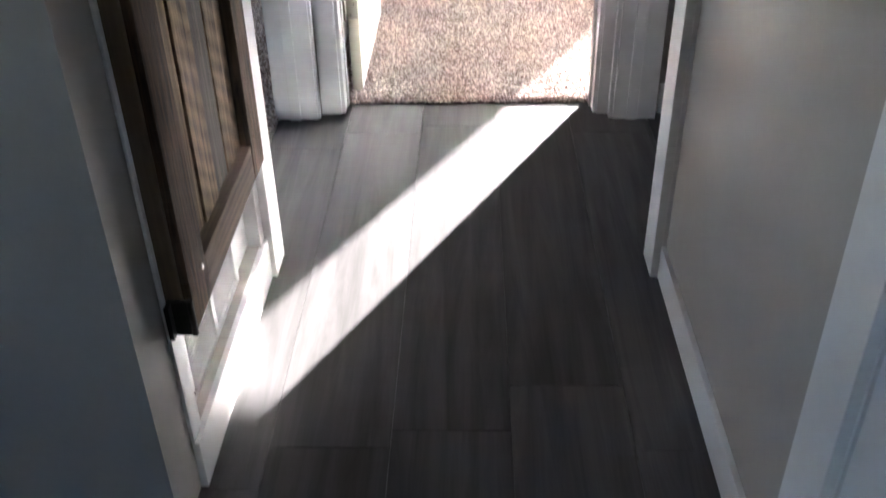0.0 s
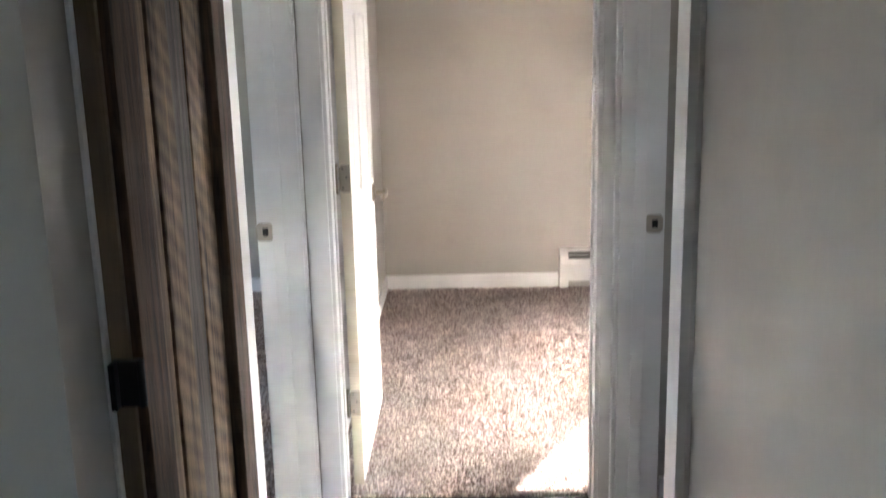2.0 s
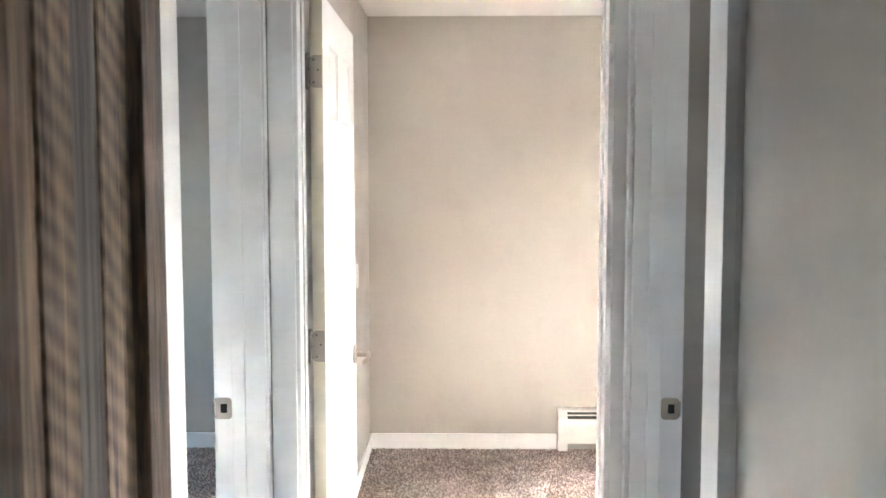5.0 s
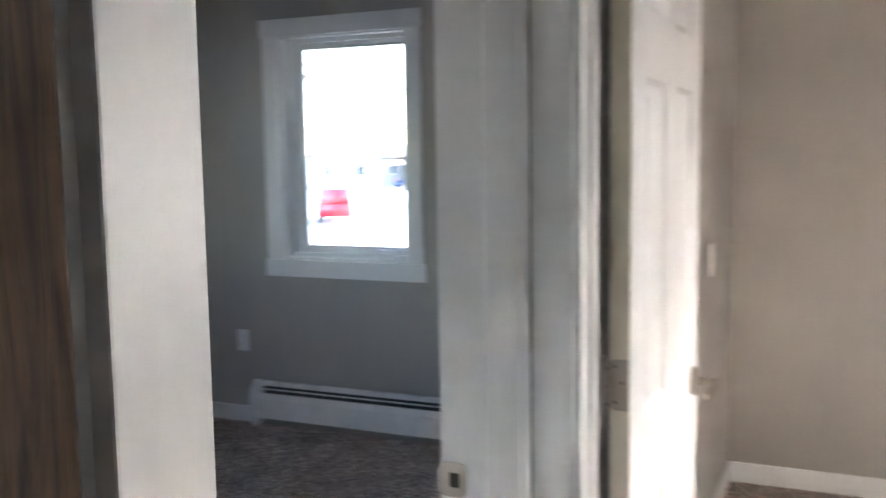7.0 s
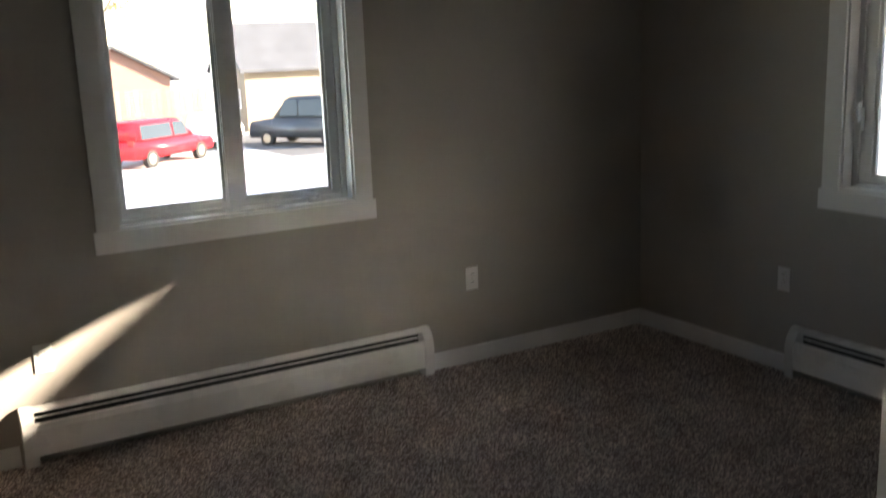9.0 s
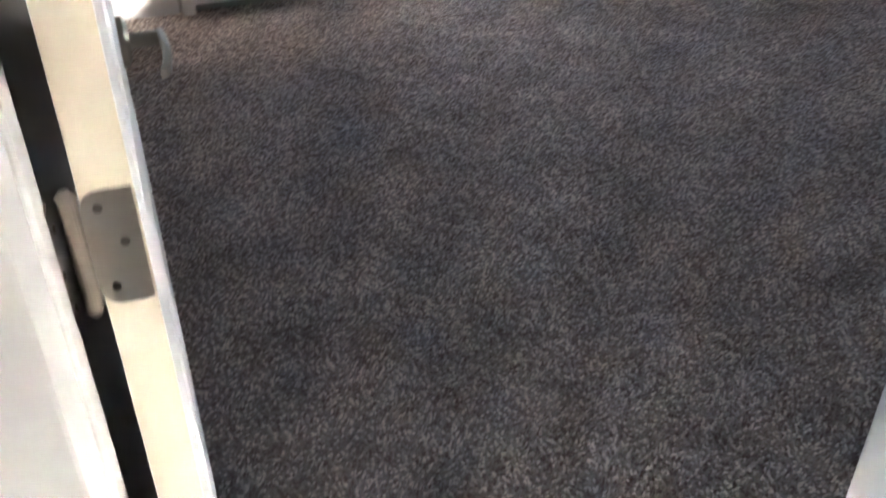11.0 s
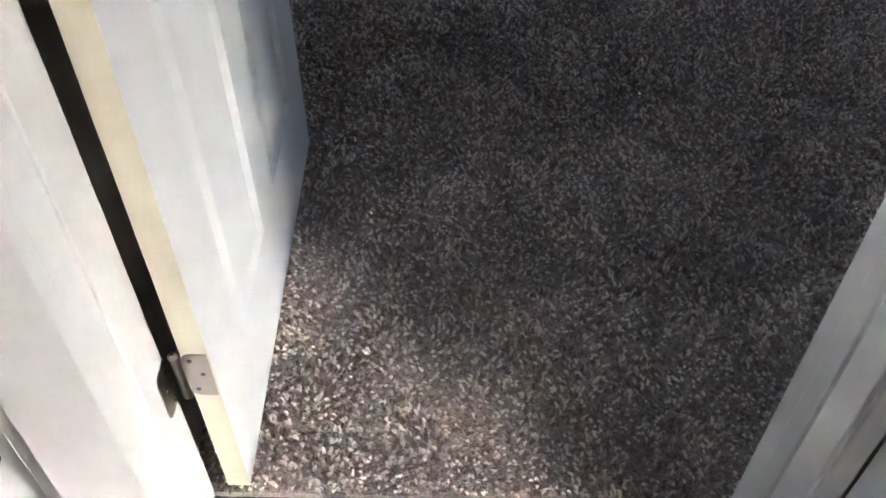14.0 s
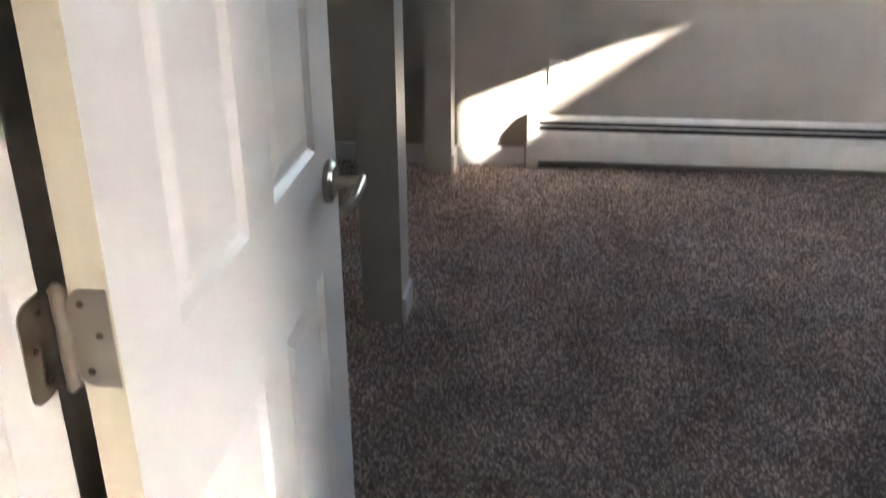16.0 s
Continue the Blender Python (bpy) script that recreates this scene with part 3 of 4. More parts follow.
panel_door("door_1", pose(-0.358, 0.148, 0, 0, 0, 90), "white moulded six-panel door standing open with scuffs", (0.31, 1.07, 1.835), 0.037)
d1 = bpy.data.objects["door_1"]
SCUFF = material("grey scuff mark", (0.50, 0.50, 0.50), 0.5, vary=0.2, scale=40)
for u, z, ln, tilt in ((0.30, 0.80, 0.15, 40), (0.52, 0.93, 0.09, 48)):
    part("scuff", place(box((-ln / 2, -0.0006, -0.005), (ln / 2, 0.0, 0.005), 0.0002), Matrix.Translation((u, -0.0001 if u > 0.5 else 0.0, z)) @ Matrix.Rotation(radians(-tilt), 4, "Y")), SCUFF, d1)
panel_door("door_2", pose(-0.627, -0.770, 0, 0, 0, 180), "white moulded six-panel bedroom door standing open", (0.312, 1.033, 1.845), 0.0545)
door_c = thing("door_3", "white painted closed side door in the hall", "door")
part("door_leaf", box((0.470, -2.708, 0.0), (0.504, -1.962, 2.027), 0.002), DOORW, door_c)


def strike_plate(fr, x, y, z, way):
    """A nickel strike plate on a jamb that looks to -y; its lip turns to the room."""
    bm = rounded_plate(0.046, 0.057, 0.002, 0.010, (1, 1, 1, 1))
    place(bm, Matrix.Translation((x - 0.023, y - 0.0025, z)))
    add_box(bm, (x + way * 0.020, y - 0.004, z - 0.020), (x + way * 0.027, y + 0.004, z + 0.020), 0.0015)
    p = part("strike_plate", bm, NICKEL, fr, "satin nickel strike plate")
    # no cut in the plate: a black block gives the hole's shade
    part("latch_hole", box((x - 0.006, y - 0.0032, z - 0.012), (x + 0.011, y - 0.0022, z + 0.012)), DARKM, p)


strike_plate(frame_b, -0.600, D1, 0.942, -1)
strike_plate(frame_r, 0.566, D1, 0.944, 1)


# ---- baseboard heaters ----
def heater(at, length, label):
    h = thing("baseboard_heater", label, "heater", group="baseboard heaters", at=at)
    # back plate and fins coloured dark for the shade inside the top slot
    part("back_plate", box((0.02, -0.006, 0.045), (length - 0.02, -0.001, 0.244), 0.001), GAP, h)
    part("fins", box((0.05, -0.050, 0.075), (length - 0.05, -0.012, 0.150)), GAP, h)
    part("front_panel", prism([(-0.066, 0.060), (-0.068, 0.165), (-0.062, 0.190), (-0.056, 0.197), (-0.054, 0.194), (-0.063, 0.165), (-0.062, 0.060)], length - 0.04),
         HEATM, h).location = (0.02, 0, 0)
    part("damper", prism([(-0.047, 0.214), (-0.043, 0.219), (-0.041, 0.217), (-0.045, 0.212)], length - 0.10), HEATM, h).location = (0.05, 0, 0)
    part("top_cover", prism([(-0.002, 0.252), (-0.026, 0.252), (-0.042, 0.243), (-0.046, 0.236), (-0.044, 0.234), (-0.026, 0.246), (-0.002, 0.246)], length - 0.04),
         HEATM, h).location = (0.02, 0, 0)
    for x in (0.0, length - 0.052):
        cap = prism([(-0.001, 0.018), (-0.069, 0.018), (-0.072, 0.165), (-0.064, 0.205), (-0.036, 0.248), (-0.020, 0.256), (-0.001, 0.256)], 0.052)
        bmesh.ops.bevel(cap, geom=[e for e in cap.edges], offset=0.003, segments=2, affect="EDGES")
        part("end_cap", cap, HEATM, h).location = (x, 0, 0)
    return h


heater(pose(WEST, -0.535, 0, 0, 0, 90), 1.862, "long white steel baseboard heater under the double window")
heater(pose(-2.946, FRONT, 0), 1.246, "white steel baseboard heater under the narrow window")
heater(pose(0.576, FRONT, 0), 1.90, "white steel baseboard heater in the far room")


# ---- outlets and switch ----
def wall_plate(at, label, switch=False):
    p = thing("light_switch" if switch else "wall_outlet", label, "switch" if switch else "outlet", group="" if switch else "wall outlets", at=at)
    part("plate", box((-0.035, -0.006, -0.058), (0.035, 0, 0.058), 0.0035), PLATE, p)
    if switch:
        part("rocker", box((-0.016, -0.010, -0.033), (0.016, -0.005, 0.033), 0.002), PLATE, p)
    else:
        for z in (-0.02, 0.02):
            f = part("socket", box((-0.016, -0.008, z - 0.014), (0.016, -0.005, z + 0.014), 0.003), PLATE, p)
            # dark blocks painted in for the shade inside the openings
            for x in (-0.006, 0.006):
                part("slot", box((x - 0.001, -0.0086, z - 0.002), (x + 0.001, -0.0078, z + 0.007)), GAP, f)
    part("screw", tube((0, -0.0075, 0.0), (0, -0.0058, 0.0), 0.003, n=10), NICKEL, p)


wall_plate(pose(WEST, 1.597, 0.45, 0, 0, 90), "white duplex wall outlet on a grey wall")
wall_plate(pose(WEST, -0.416, 0.44, 0, 0, 90), "white duplex wall outlet in the sun")
wall_plate(pose(-3.018, FRONT, 0.462), "white duplex wall outlet on a grey wall")
wall_plate(pose(-0.48, 2.07, 1.06, 0, 0, 90), "white rocker light switch behind the open door", switch=True)

# ---- hall closet with the barn wood door ----
clo = thing("closet_front", "white recessed closet front with a flat sill board", "closet", kind="structure")
part("back_panel", box((-0.545, -1.556, 0.11), (-0.522, -0.945, 2.06)), TRIM, clo)
part("sill_board", box((HL, -1.598, -0.011), (HL + 0.014, -0.924, 0.110), 0.003), TRIM, clo)
part("side_board", box((HL, -0.962, 0.110), (HL + 0.006, -0.924, 2.10), 0.002), TRIM, clo)
part("side_board", box((HL, -1.598, 0.110), (HL + 0.006, -1.560, 2.10), 0.002), TRIM, clo)
part("lining", box((-0.521, -1.559, 0.11), (HL + 0.005, -1.546, 2.06), 0.002), TRIM, clo)
part("lining", box((-0.521, -0.958, 0.11), (HL + 0.005, -0.945, 2.06), 0.002), TRIM, clo)

gr = thing("return_air_grille", "white louvred return air grille in two bays", "grille")
part("frame", ring(0, 0.41, 0, 0.215, 0.022, 0.388, 0.022, 0.193, 0, 0.009), TRIM, gr)
part("mullion", box((0.196, 0.0, 0.022), (0.214, 0.009, 0.193), 0.001), TRIM, gr)
slat = finish(place(box((0, -0.0008, -0.006), (0.174, 0.0008, 0.006)), Matrix.Rotation(radians(35), 4, "X")), "slat", TRIM)
for bay in (0.022, 0.214):
    for k in range(15):
        s_ob = new("slat", slat)
        s_ob.parent = gr
        s_ob.location = (bay, 0.004, 0.031 + k * 0.0112)
for z in (0.03, 0.185):
    part("screw", tube((0.011, -0.0015, z), (0.011, 0.0005, z), 0.004, n=10), GAP, gr)
gr.matrix_world = pose(-0.512, -1.500, 0.100, 0, 0, 90)

bd = thing("barn_wood_door", "rustic framed closet door of weathered reclaimed barn wood", "door")
Y0, Y1, Z0, Z1, XF = -1.572, -0.977, 0.352, 2.02, -0.447
part("stile", box((XF - 0.036, Y0, Z0), (XF, Y0 + 0.098, Z1), 0.004), BARN, bd)
part("stile", box((XF - 0.036, Y1 - 0.092, Z0), (XF, Y1, Z1), 0.004), BARN, bd)
rail = wood_material("weathered barn rail", (0.028, 0.018, 0.012), (0.20, 0.14, 0.095), 0.85, along=(40, 2.2, 40), bump=0.9)
part("rail", box((XF - 0.034, Y0 + 0.099, Z0), (XF - 0.001, Y1 - 0.093, Z0 + 0.082), 0.004), rail, bd)
part("rail", box((XF - 0.034, Y0 + 0.099, Z1 - 0.082), (XF - 0.001, Y1 - 0.093, Z1), 0.004), rail, bd)
y = Y0 + 0.092
for k, wd in enumerate((0.112, 0.098, 0.088, 0.112)):
    part("plank", box((XF - 0.040, y + 0.0012, Z0 + 0.07), (XF - 0.021 - (0.004, 0.0, 0.003, 0.001)[k], y + wd - 0.0012, Z1 - 0.07), 0.0025), (BARN_P, BARN_S, BARN_G, BARN_S)[k], bd)
    y += wd
part("backing", box((XF - 0.0395, Y0 + 0.1, Z0 + 0.083), (XF - 0.0365, Y1 - 0.094, Z1 - 0.083)), BARN, bd)
part("edge_strip", box((XF - 0.045, Y0 - 0.013, Z0), (XF - 0.014, Y0 - 0.001, Z1), 0.002), PINE, bd, "raw pine strip along the hinge edge")
for z in (0.392, 1.045, 1.745):
    bm = box((XF - 0.036, Y0 - 0.040, z - 0.033), (XF - 0.028, Y0 - 0.014, z + 0.033), 0.002)
    add_box(bm, (XF - 0.036, Y0 - 0.024, z - 0.033), (XF + 0.004, Y0 - 0.0135, z + 0.033), 0.002)
    add_tube(bm, (XF + 0.001, Y0 - 0.019, z - 0.034), (XF + 0.001, Y0 - 0.019, z + 0.034), 0.006)
    part("hinge", bm, DARKM, bd, "black steel hinge")
part("screw", tube((XF - 0.001, -1.50, 0.43), (XF + 0.0025, -1.50, 0.43), 0.005, n=10), NICKEL, bd)

# ---- street outside ----
GROUND = material("pale packed snow and gravel", (0.45, 0.435, 0.41), 0.9, vary=0.12, scale=0.5, fine=0.15, fine_scale=12, bump=0.5, bump_scale=20)
ROAD = material("worn asphalt", (0.10, 0.10, 0.10), 0.85, vary=0.2, scale=0.6, fine=0.2, fine_scale=40)
SIDING = material("tan house siding", (0.26, 0.205, 0.15), 0.7, vary=0.06)
# kept dark so that the unseen blocker houses bounce little light
DARKSIDE = material("dark brown house siding", (0.10, 0.078, 0.062), 0.75, vary=0.1)
SLATE = material("grey house siding", (0.30, 0.285, 0.275), 0.7, vary=0.08)
BRICKY = material("reddish brown siding", (0.26, 0.14, 0.11), 0.7, vary=0.1)
ROOFM = material("grey roof shingles", (0.075, 0.08, 0.09), 0.85, vary=0.3, scale=1.5, fine=0.2, fine_scale=20)
FENCEM = material("weathered fence boards", (0.24, 0.18, 0.13), 0.8, vary=0.15, island=0.2)
RED = material("red car paint", (0.45, 0.02, 0.03), 0.25, vary=0.02)
SILVER = material("dark grey car paint", (0.08, 0.085, 0.09), 0.25, metal=0.3, vary=0.02)
NAVY = material("dark blue car paint", (0.02, 0.03, 0.07), 0.25, vary=0.02)
TYRE = material("tyre rubber", (0.02, 0.02, 0.02), 0.8)
CARGLASS = material("dark car glass", (0.02, 0.025, 0.03), 0.08)
LAMP = material("red lamp lens", (0.5, 0.02, 0.02), 0.2)
BARK = material("grey brown bark", (0.14, 0.11, 0.085), 0.9, vary=0.2, scale=10, bump=0.8, bump_scale=30)
LEAF = material("yellow green leaves", (0.17, 0.19, 0.05), 0.7, vary=0.3, scale=3)
GZ = -2.2

solid("ground", box((-900, -900, GZ - 0.3), (900, 900, GZ)), GROUND, "pale snowy ground reaching to the horizon", "ground")
solid("road", box((-46, 12, GZ), (-34, 45, GZ + 0.012)), ROAD, "grey asphalt drive and street", "road")


def house(name, at, wx, wy, wall, eave, ridge, mat, label):
    """A gabled house; the ridge runs along local y, the middle of its near gable is the origin."""
    h = thing(name, label, "house", at=at)
    bm = bmesh.new()
    a = [(-wx / 2, 0, wall), (wx / 2, 0, wall), (wx / 2, 0, eave), (0, 0, ridge), (-wx / 2, 0, eave)]
    f = [bm.verts.new(p) for p in a]
    g = [bm.verts.new((p[0], wy, p[2])) for p in a]
    bm.faces.new(f), bm.faces.new(g[::-1])
    for i in range(5):
        bm.faces.new((f[i], g[i], g[(i + 1) % 5], f[(i + 1) % 5]))
    part("wall", bm, mat, h)
    pitch = (ridge - eave) / (wx / 2)
    for s in (-1, 1):
        bm = bmesh.new()
        o = 0.45
        pts = [(0, ridge + 0.03), (s * (wx / 2 + o), eave - pitch * o + 0.03), (s * (wx / 2 + o), eave - pitch * o + 0.19), (0, ridge + 0.19)]
        a = [bm.verts.new((x, -0.35, z)) for x, z in pts]
        b = [bm.verts.new((x, wy + 0.35, z)) for x, z in pts]
        bm.faces.new(a), bm.faces.new(b[::-1])
        for i in range(4):
            bm.faces.new((a[i], b[i], b[(i + 1) % 4], a[(i + 1) % 4]))
        part("roof", bm, ROOFM, h)
    for x in (-wx * 0.28, wx * 0.22):
        w = part("window", ring(x - 0.6, x + 0.6, wall + 1.2, wall + 2.2, x - 0.52, x + 0.52, wall + 1.28, wall + 2.12, -0.05, 0.02), TRIM, h)
        part("pane", box((x - 0.52, -0.02, wall + 1.28), (x + 0.52, -0.005, wall + 2.12)), CARGLASS, w)
    for y in (wy * 0.3, wy * 0.7):
        for s in (-1, 1):
            w = part("window", place(ring(y - 0.6, y + 0.6, wall + 1.2, wall + 2.2, y - 0.52, y + 0.52, wall + 1.28, wall + 2.12, -0.05, 0.02),
                                     Matrix.Translation((s * wx / 2, 0, 0)) @ Matrix.Rotation(radians(90), 4, "Z")), TRIM, h)
            part("pane", box((s * wx / 2 - 0.03, y - 0.52, wall + 1.28), (s * wx / 2 + 0.03, y + 0.52, wall + 2.12)), CARGLASS, w)
    return h


# unseen houses added outside: one cuts the low sun, one blocks low sky
house("light_blocker_house", pose(1.95, 11.665, 0), 7.6, 9.0, GZ, 2.90, 5.10, DARKSIDE, "unseen dark brown gabled house added to cut the low sun")
house("light_blocker_house", pose(11.6, 11.665, 0), 7.6, 9.0, GZ, 4.80, 6.40, DARKSIDE, "unseen dark brown two-storey house added to block low sky light")
house("house", pose(-50, 14.8, 0), 5, 26, GZ, 1.2, 3.3, SIDING, "pale low house with a grey shingle roof across the street")
house("house", pose(-49, 8.6, 0, 0, 0, 90), 5.5, 7, GZ, 0.8, 2.3, BRICKY, "reddish brown house with a grey roof across the street")
house("house", pose(-47.5, 82.3, 0), 8, 9, GZ, 1.0, 2.9, SLATE, "grey sided house far down the street")
house("house", pose(-38.5, 86.4, 0), 8, 9, GZ, 0.5, 2.9, SIDING, "pale low house with a dark grey roof far off")
# added out of view; its lower edge sets the top of the sun wedge
solid("eaves", box((WEST - 0.9, FRONT + OUT, 2.131), (EAST + 0.9, FRONT + OUT + 0.8, 2.36), 0.01), TRIM, "unseen white boxed eaves set to trim the sun over the front wall", "eaves")

fence = thing("fence", "weathered brown board fence across the street", "fence")
board = finish(box((0, 0, 0), (0.03, 0.19, 2.6), 0.004), "board", FENCEM)
for k in range(28):
    o = new("board", board)
    o.parent = fence
    o.location = (-43, 6.2 + k * 0.2, GZ)
for z in (0.5, 2.1):
    part("rail", box((-43.06, 6.2, GZ + z), (-43.0, 11.8, GZ + z + 0.12)), FENCEM, fence)


def vehicle(name, at, mat, label, length=4.5, wide=1.8, high=1.65, van=True):
    """A parked car: body, roof, glass, wheels with rims, lamps. Local x is forwards."""
    c = thing(name, label, "car", group="parked vehicles", at=at)
    L, H, W = length / 2, high, wide / 2
    low = [(-L, 0.35), (-L, 0.85), (-L + 0.1, H * 0.58), (L * 0.45, H * 0.58), (L - 0.1, H * 0.5), (L, 0.7), (L, 0.35)]
    back = -L + (0.25 if van else 0.9)
    cab = [(back - 0.12, H * 0.58), (back + 0.12, H - 0.04), (back + 0.3, H), (L * 0.12, H), (L * 0.2, H - 0.05), (L * 0.5, H * 0.58)]

    def draw(profile, half, inset=0.0):
        bm = bmesh.new()
        a = [bm.verts.new((x, -half + (inset if z > H * 0.7 else 0), z)) for x, z in profile]
        b = [bm.verts.new((x, half - (inset if z > H * 0.7 else 0), z)) for x, z in profile]
        bm.faces.new(a), bm.faces.new(b[::-1])
        for i in range(len(profile)):
            k = (i + 1) % len(profile)
            bm.faces.new((a[i], b[i], b[k], a[k]))
        bmesh.ops.bevel(bm, geom=list(bm.edges), offset=0.05, segments=2, affect="EDGES")
        return bm

    part("body", draw(low, W), mat, c, smooth=True)
    part("cabin", draw(cab, W - 0.03, 0.12), mat, c, smooth=True)
    for s in (-1, 1):
        for x0, x1 in ((back + 0.2, -0.15), (-0.07, L * 0.3)):
            bm = bmesh.new()
            z0, z1 = H * 0.62, H - 0.13
            q = [(x0, W - 0.02, z0), (x1 + (0.1 if x1 > 0 else 0), W - 0.02, z0), (x1 - (0.12 if x1 > 0 else 0), W - 0.125, z1), (x0 + 0.05, W - 0.125, z1)]
            a = [bm.verts.new((x, s * y, z)) for x, y, z in q]
            b = [bm.verts.new((x, s * (y - 0.04), z)) for x, y, z in q]
            bm.faces.new(a), bm.faces.new(b[::-1])
            for i in range(4):
                bm.faces.new((a[i], b[i], b[(i + 1) % 4], a[(i + 1) % 4]))
            part("side_window", bm, CARGLASS, c)
        part("tail_lamp", box((-L - 0.01, s * (W - 0.3), 0.85), (-L + 0.06, s * (W - 0.05), 1.05), 0.02), LAMP, c)
        part("headlamp", box((L - 0.06, s * (W - 0.35), 0.68), (L + 0.01, s * (W - 0.06), 0.82), 0.02), PLATE, c)
        for x in (-L * 0.62, L * 0.62):
            w = part("wheel", tube((x, s * (W - 0.2), 0.33), (x, s * (W + 0.015), 0.33), 0.33, n=28), TYRE, c)
            part("rim", tube((x, s * (W - 0.05), 0.33), (x, s * (W + 0.022), 0.33), 0.20, n=20), NICKEL, w)
    return c


vehicle("car", pose(-36.4, 7.5, GZ, 0, 0, 128), RED, "red sport utility car parked on the drive", 4.7, 1.85, 1.7)
vehicle("car", pose(-38.5, 14.6, GZ, 0, 0, 215), SILVER, "dark grey off-road car parked across the drive", 5.0, 2.05, 2.1)
vehicle("car", pose(-41.5, 11.2, GZ, 0, 0, 150), PLATE, "white car parked on the drive", 4.6, 1.8, 1.5, False)
vehicle("car", pose(-36.6, 76.7, GZ, 0, 0, 30), NAVY, "dark blue car parked far down the street", 4.6, 1.8, 1.5, False)
vehicle("car", pose(-25.1, 41.6, GZ, 0, 0, 118), RED, "red sport utility car seen end on in the street", 4.3, 1.75, 1.75)


def tree(at, high, seed, leafy, label):
    rnd = random.Random(seed)
    t = thing("tree", label, "tree", at=at)
    bm, tips = bmesh.new(), []

    def limb(p, d, length, r, depth):
        q = p + d * length
        add_tube(bm, p, q, r, r * 0.62, 8)
        if depth == 0:
            tips.append(q)
            return
        for _ in range(3 if depth > 1 else 4):
            e = (d + Vector((rnd.uniform(-1, 1), rnd.uniform(-1, 1), rnd.uniform(-0.2, 0.6))) * 0.75).normalized()
            limb(p.lerp(q, rnd.uniform(0.6, 1)), e, length * rnd.uniform(0.55, 0.75), r * 0.55, depth - 1)

    limb(Vector((0, 0, 0)), Vector((0, 0, 1)), high * 0.38, high * 0.025, 4)
    part("trunk", bm, BARK, t)
    if leafy:
        n_leaf = 14
        v, f = [], []
        for p in tips:
            for _ in range(n_leaf):
                c = p + Vector([rnd.gauss(0, high * 0.045) for _ in range(3)])
                a, b = Vector([rnd.uniform(-1, 1) for _ in range(3)]) * 0.11, Vector([rnd.uniform(-1, 1) for _ in range(3)]) * 0.07
                k = len(v)
                v += [c - a, c - b, c + a, c + b]
                f.append((k, k + 1, k + 2, k + 3))
        me = bpy.data.meshes.new("crown")
        me.from_pydata(v, [], f)
        me.materials.append(LEAF)
        o = new("crown", me)
        o.parent = t
    return t


tree(pose(-36, 4.4, GZ), 9.5, 3, True, "small tree with sparse yellow green leaves")
tree(pose(-16.4, 24.5, GZ), 12.5, 8, False, "bare winter tree near the street")


# ---- hall floor planks ----
def planks(x0, x1, y0, y1, width, seed, parent):
    rnd = random.Random(seed)
    x = x0
    while x < x1 - 0.01:
        xe = min(-0.385 + width * (math.floor((x + 0.001 + 0.385) / width) + 1), x1)
        yy = y1 + rnd.uniform(-0.9, 0.0) + 0.0
        last = y1
        while last > y0 + 0.01:
            nxt = max(yy, y0)
            if last - nxt > 0.02:
                part("plank", box((x + 0.0006, nxt + 0.0006, -0.0115), (xe - 0.0006, last - 0.0006, 0.0), 0.0007), PLANK, parent)
            last, yy = nxt, nxt - 1.35
        x = xe


fl = bpy.data.objects["floor"]
planks(-0.614, HR + TH - 0.02, -2.9, 0.0848, 0.236, 5, fl)
solid("floor_living", box((WEST, BACK, -0.0115), (HR, -2.902, 0)), PLANK, "dark grey wood-look plank floor", "floor")
solid("floor_living_side", box((WEST, -2.902, -0.0115), (HL - TH + 0.018, -1.72, 0)), PLANK, "dark grey wood-look plank floor", "floor")
solid("floor_side_room", box((HR + TH - 0.018, BACK, -0.0115), (EAST, -0.0, 0)), PLANK, "dark grey wood-look plank floor", "floor")


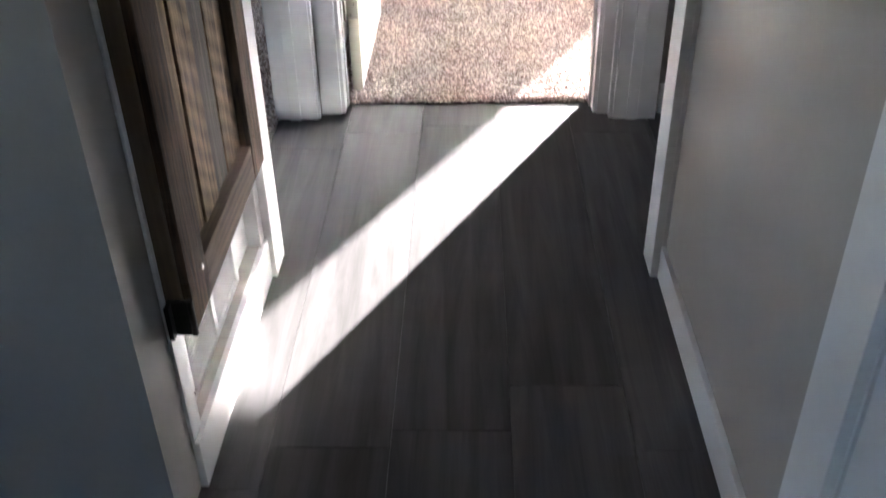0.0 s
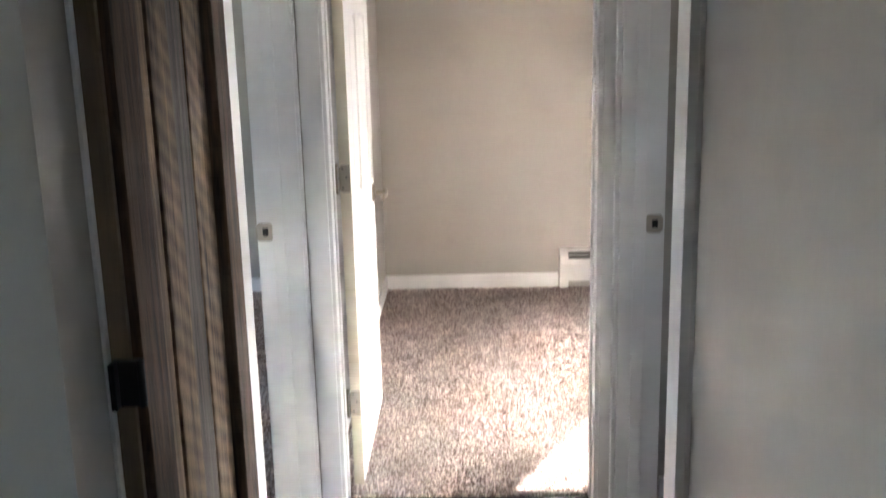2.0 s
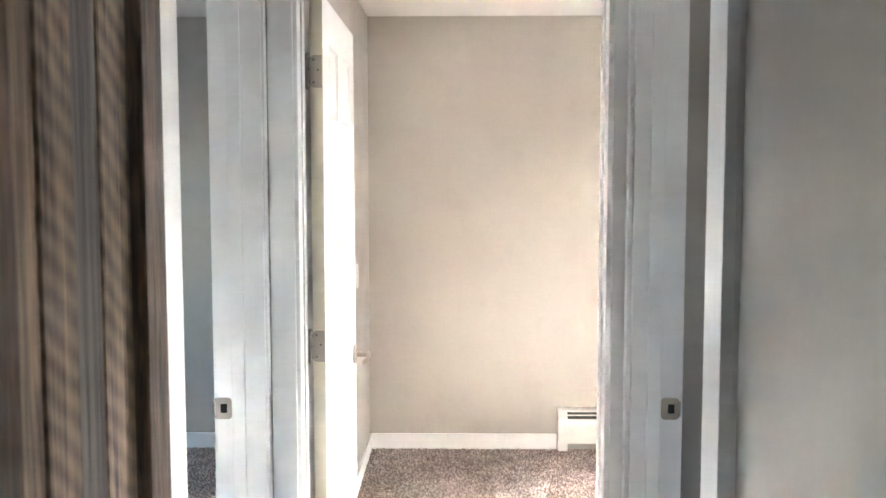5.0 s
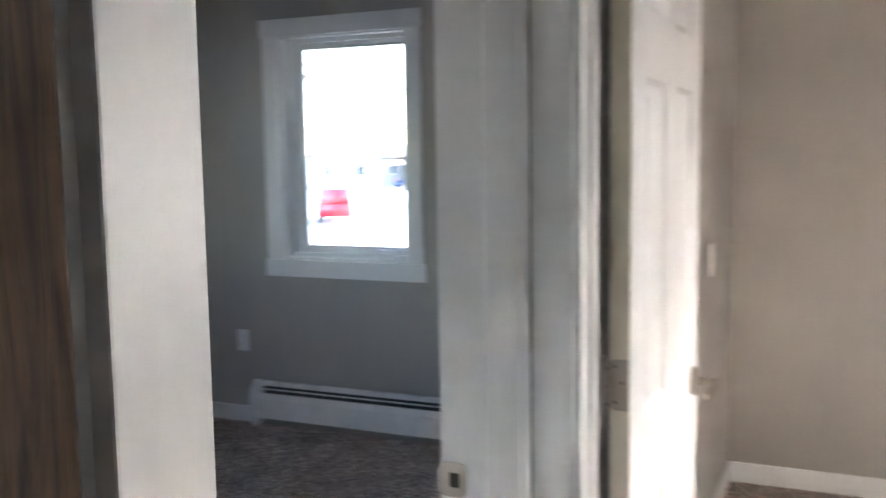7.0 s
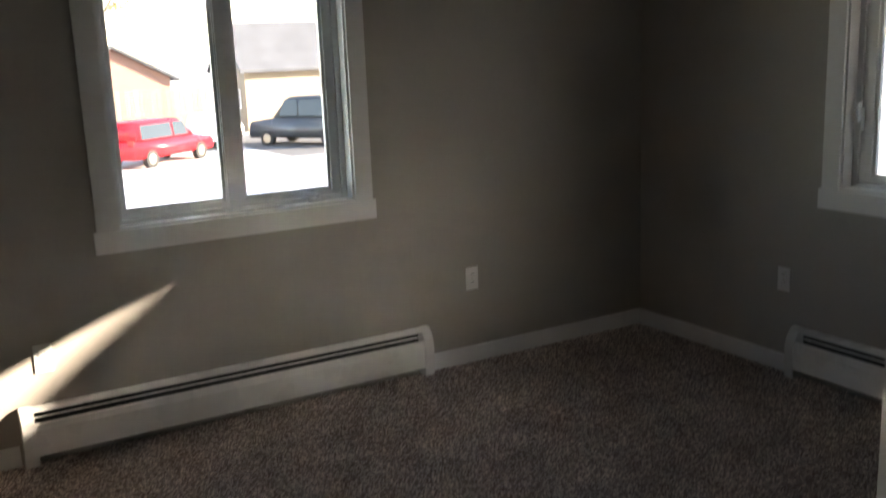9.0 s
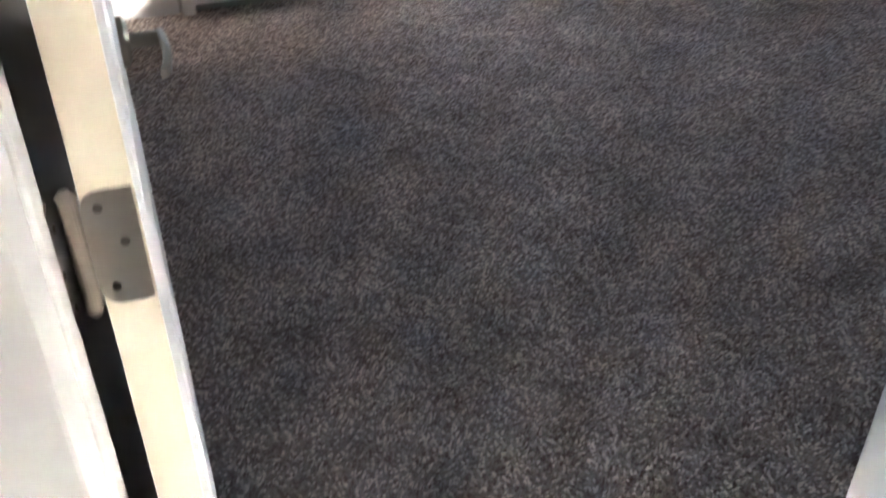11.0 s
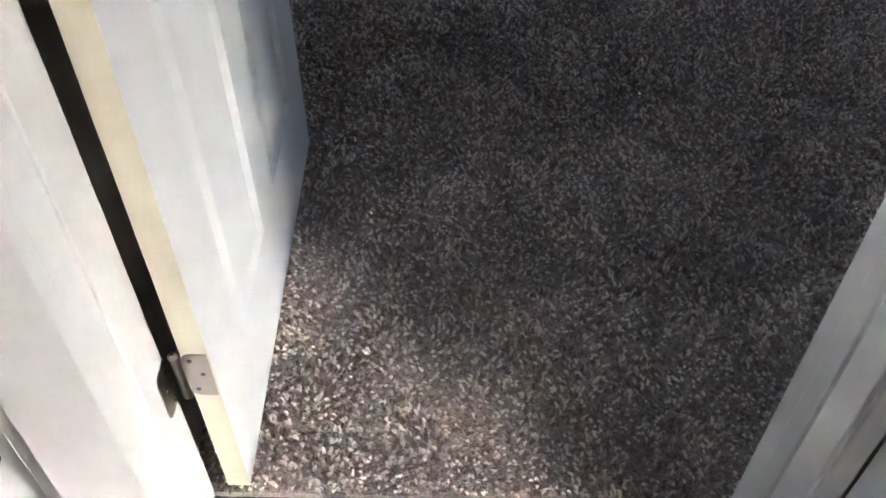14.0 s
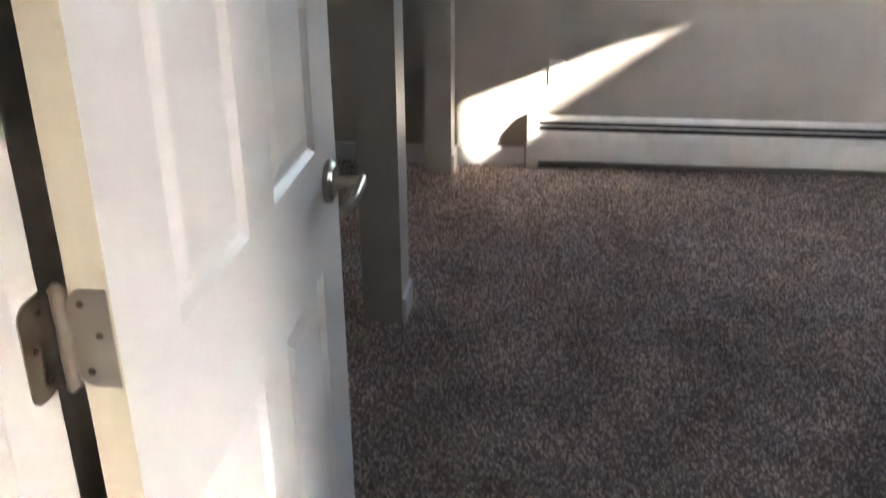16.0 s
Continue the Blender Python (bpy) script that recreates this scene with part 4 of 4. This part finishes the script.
# ---- carpet pile near the bedroom door ----
def pile(name, x0, x1, y0, y1, step, base, seed, label, size=1.0):
    """Leaning twisted tufts, one mesh: a bent three-sided spike each."""
    rng = np.random.default_rng(seed)
    gx, gy = np.meshgrid(np.arange(x0, x1, step), np.arange(y0, y1, step))
    n = gx.size
    px = gx.ravel() + rng.uniform(-0.45, 0.45, n) * step
    py = gy.ravel() + rng.uniform(-0.45, 0.45, n) * step
    swirl = 2.2 * np.sin(px * 23 + 1.7 * np.sin(py * 17)) + 2.0 * np.sin(py * 29 + px * 11) + rng.normal(0, 0.9, n)
    lean = rng.uniform(0.003, 0.0085, n) * size
    hgt = rng.uniform(0.0062, 0.0098, n)
    r = rng.uniform(0.0027, 0.0041, n) * size
    dx, dy = np.cos(swirl), np.sin(swirl)
    verts = np.zeros((n, 7, 3))
    for k in range(3):
        a = swirl + 2.094 * k
        verts[:, k] = np.stack([px + r * np.cos(a), py + r * np.sin(a), np.full(n, base)], 1)
        verts[:, 3 + k] = np.stack([px + dx * lean * 0.45 + r * 1.05 * np.cos(a + 0.5), py + dy * lean * 0.45 + r * 1.05 * np.sin(a + 0.5), base + hgt * 0.80], 1)
    verts[:, 6] = np.stack([px + dx * lean * 1.3, py + dy * lean * 1.3, base + hgt], 1)
    tri = np.array([(0, 1, 4), (0, 4, 3), (1, 2, 5), (1, 5, 4), (2, 0, 3), (2, 3, 5), (3, 4, 6), (4, 5, 6), (5, 3, 6)])
    faces = (np.arange(n)[:, None, None] * 7 + tri[None]).reshape(-1, 3)
    me = bpy.data.meshes.new(name)
    me.from_pydata(verts.reshape(-1, 3), [], faces)
    me.materials.append(PILE)
    ob = new(name, me)
    return tagged(ob, label, "carpet", kind="stuff")


PILE = carpet_material("taupe twisted yarn", (0.262, 0.175, 0.152), (0.95, 0.835, 0.755), yarn=True)
pile("carpet_pile", WEST + 0.01, -0.617, -1.585, FRONT - 0.015, 0.0082, 0.009, 4, "taupe and brown twisted carpet tufts of the bedroom")
pile("carpet_pile", -0.465, 1.05, 0.082, FRONT - 0.015, 0.0068, 0.009, 9, "taupe and brown twisted carpet tufts of the far room", 0.82)
pile("carpet_edge_pile", -0.392, 0.395, 0.074, 0.088, 0.0055, 0.0004, 12, "taupe carpet tufts turned down at the doorway threshold")
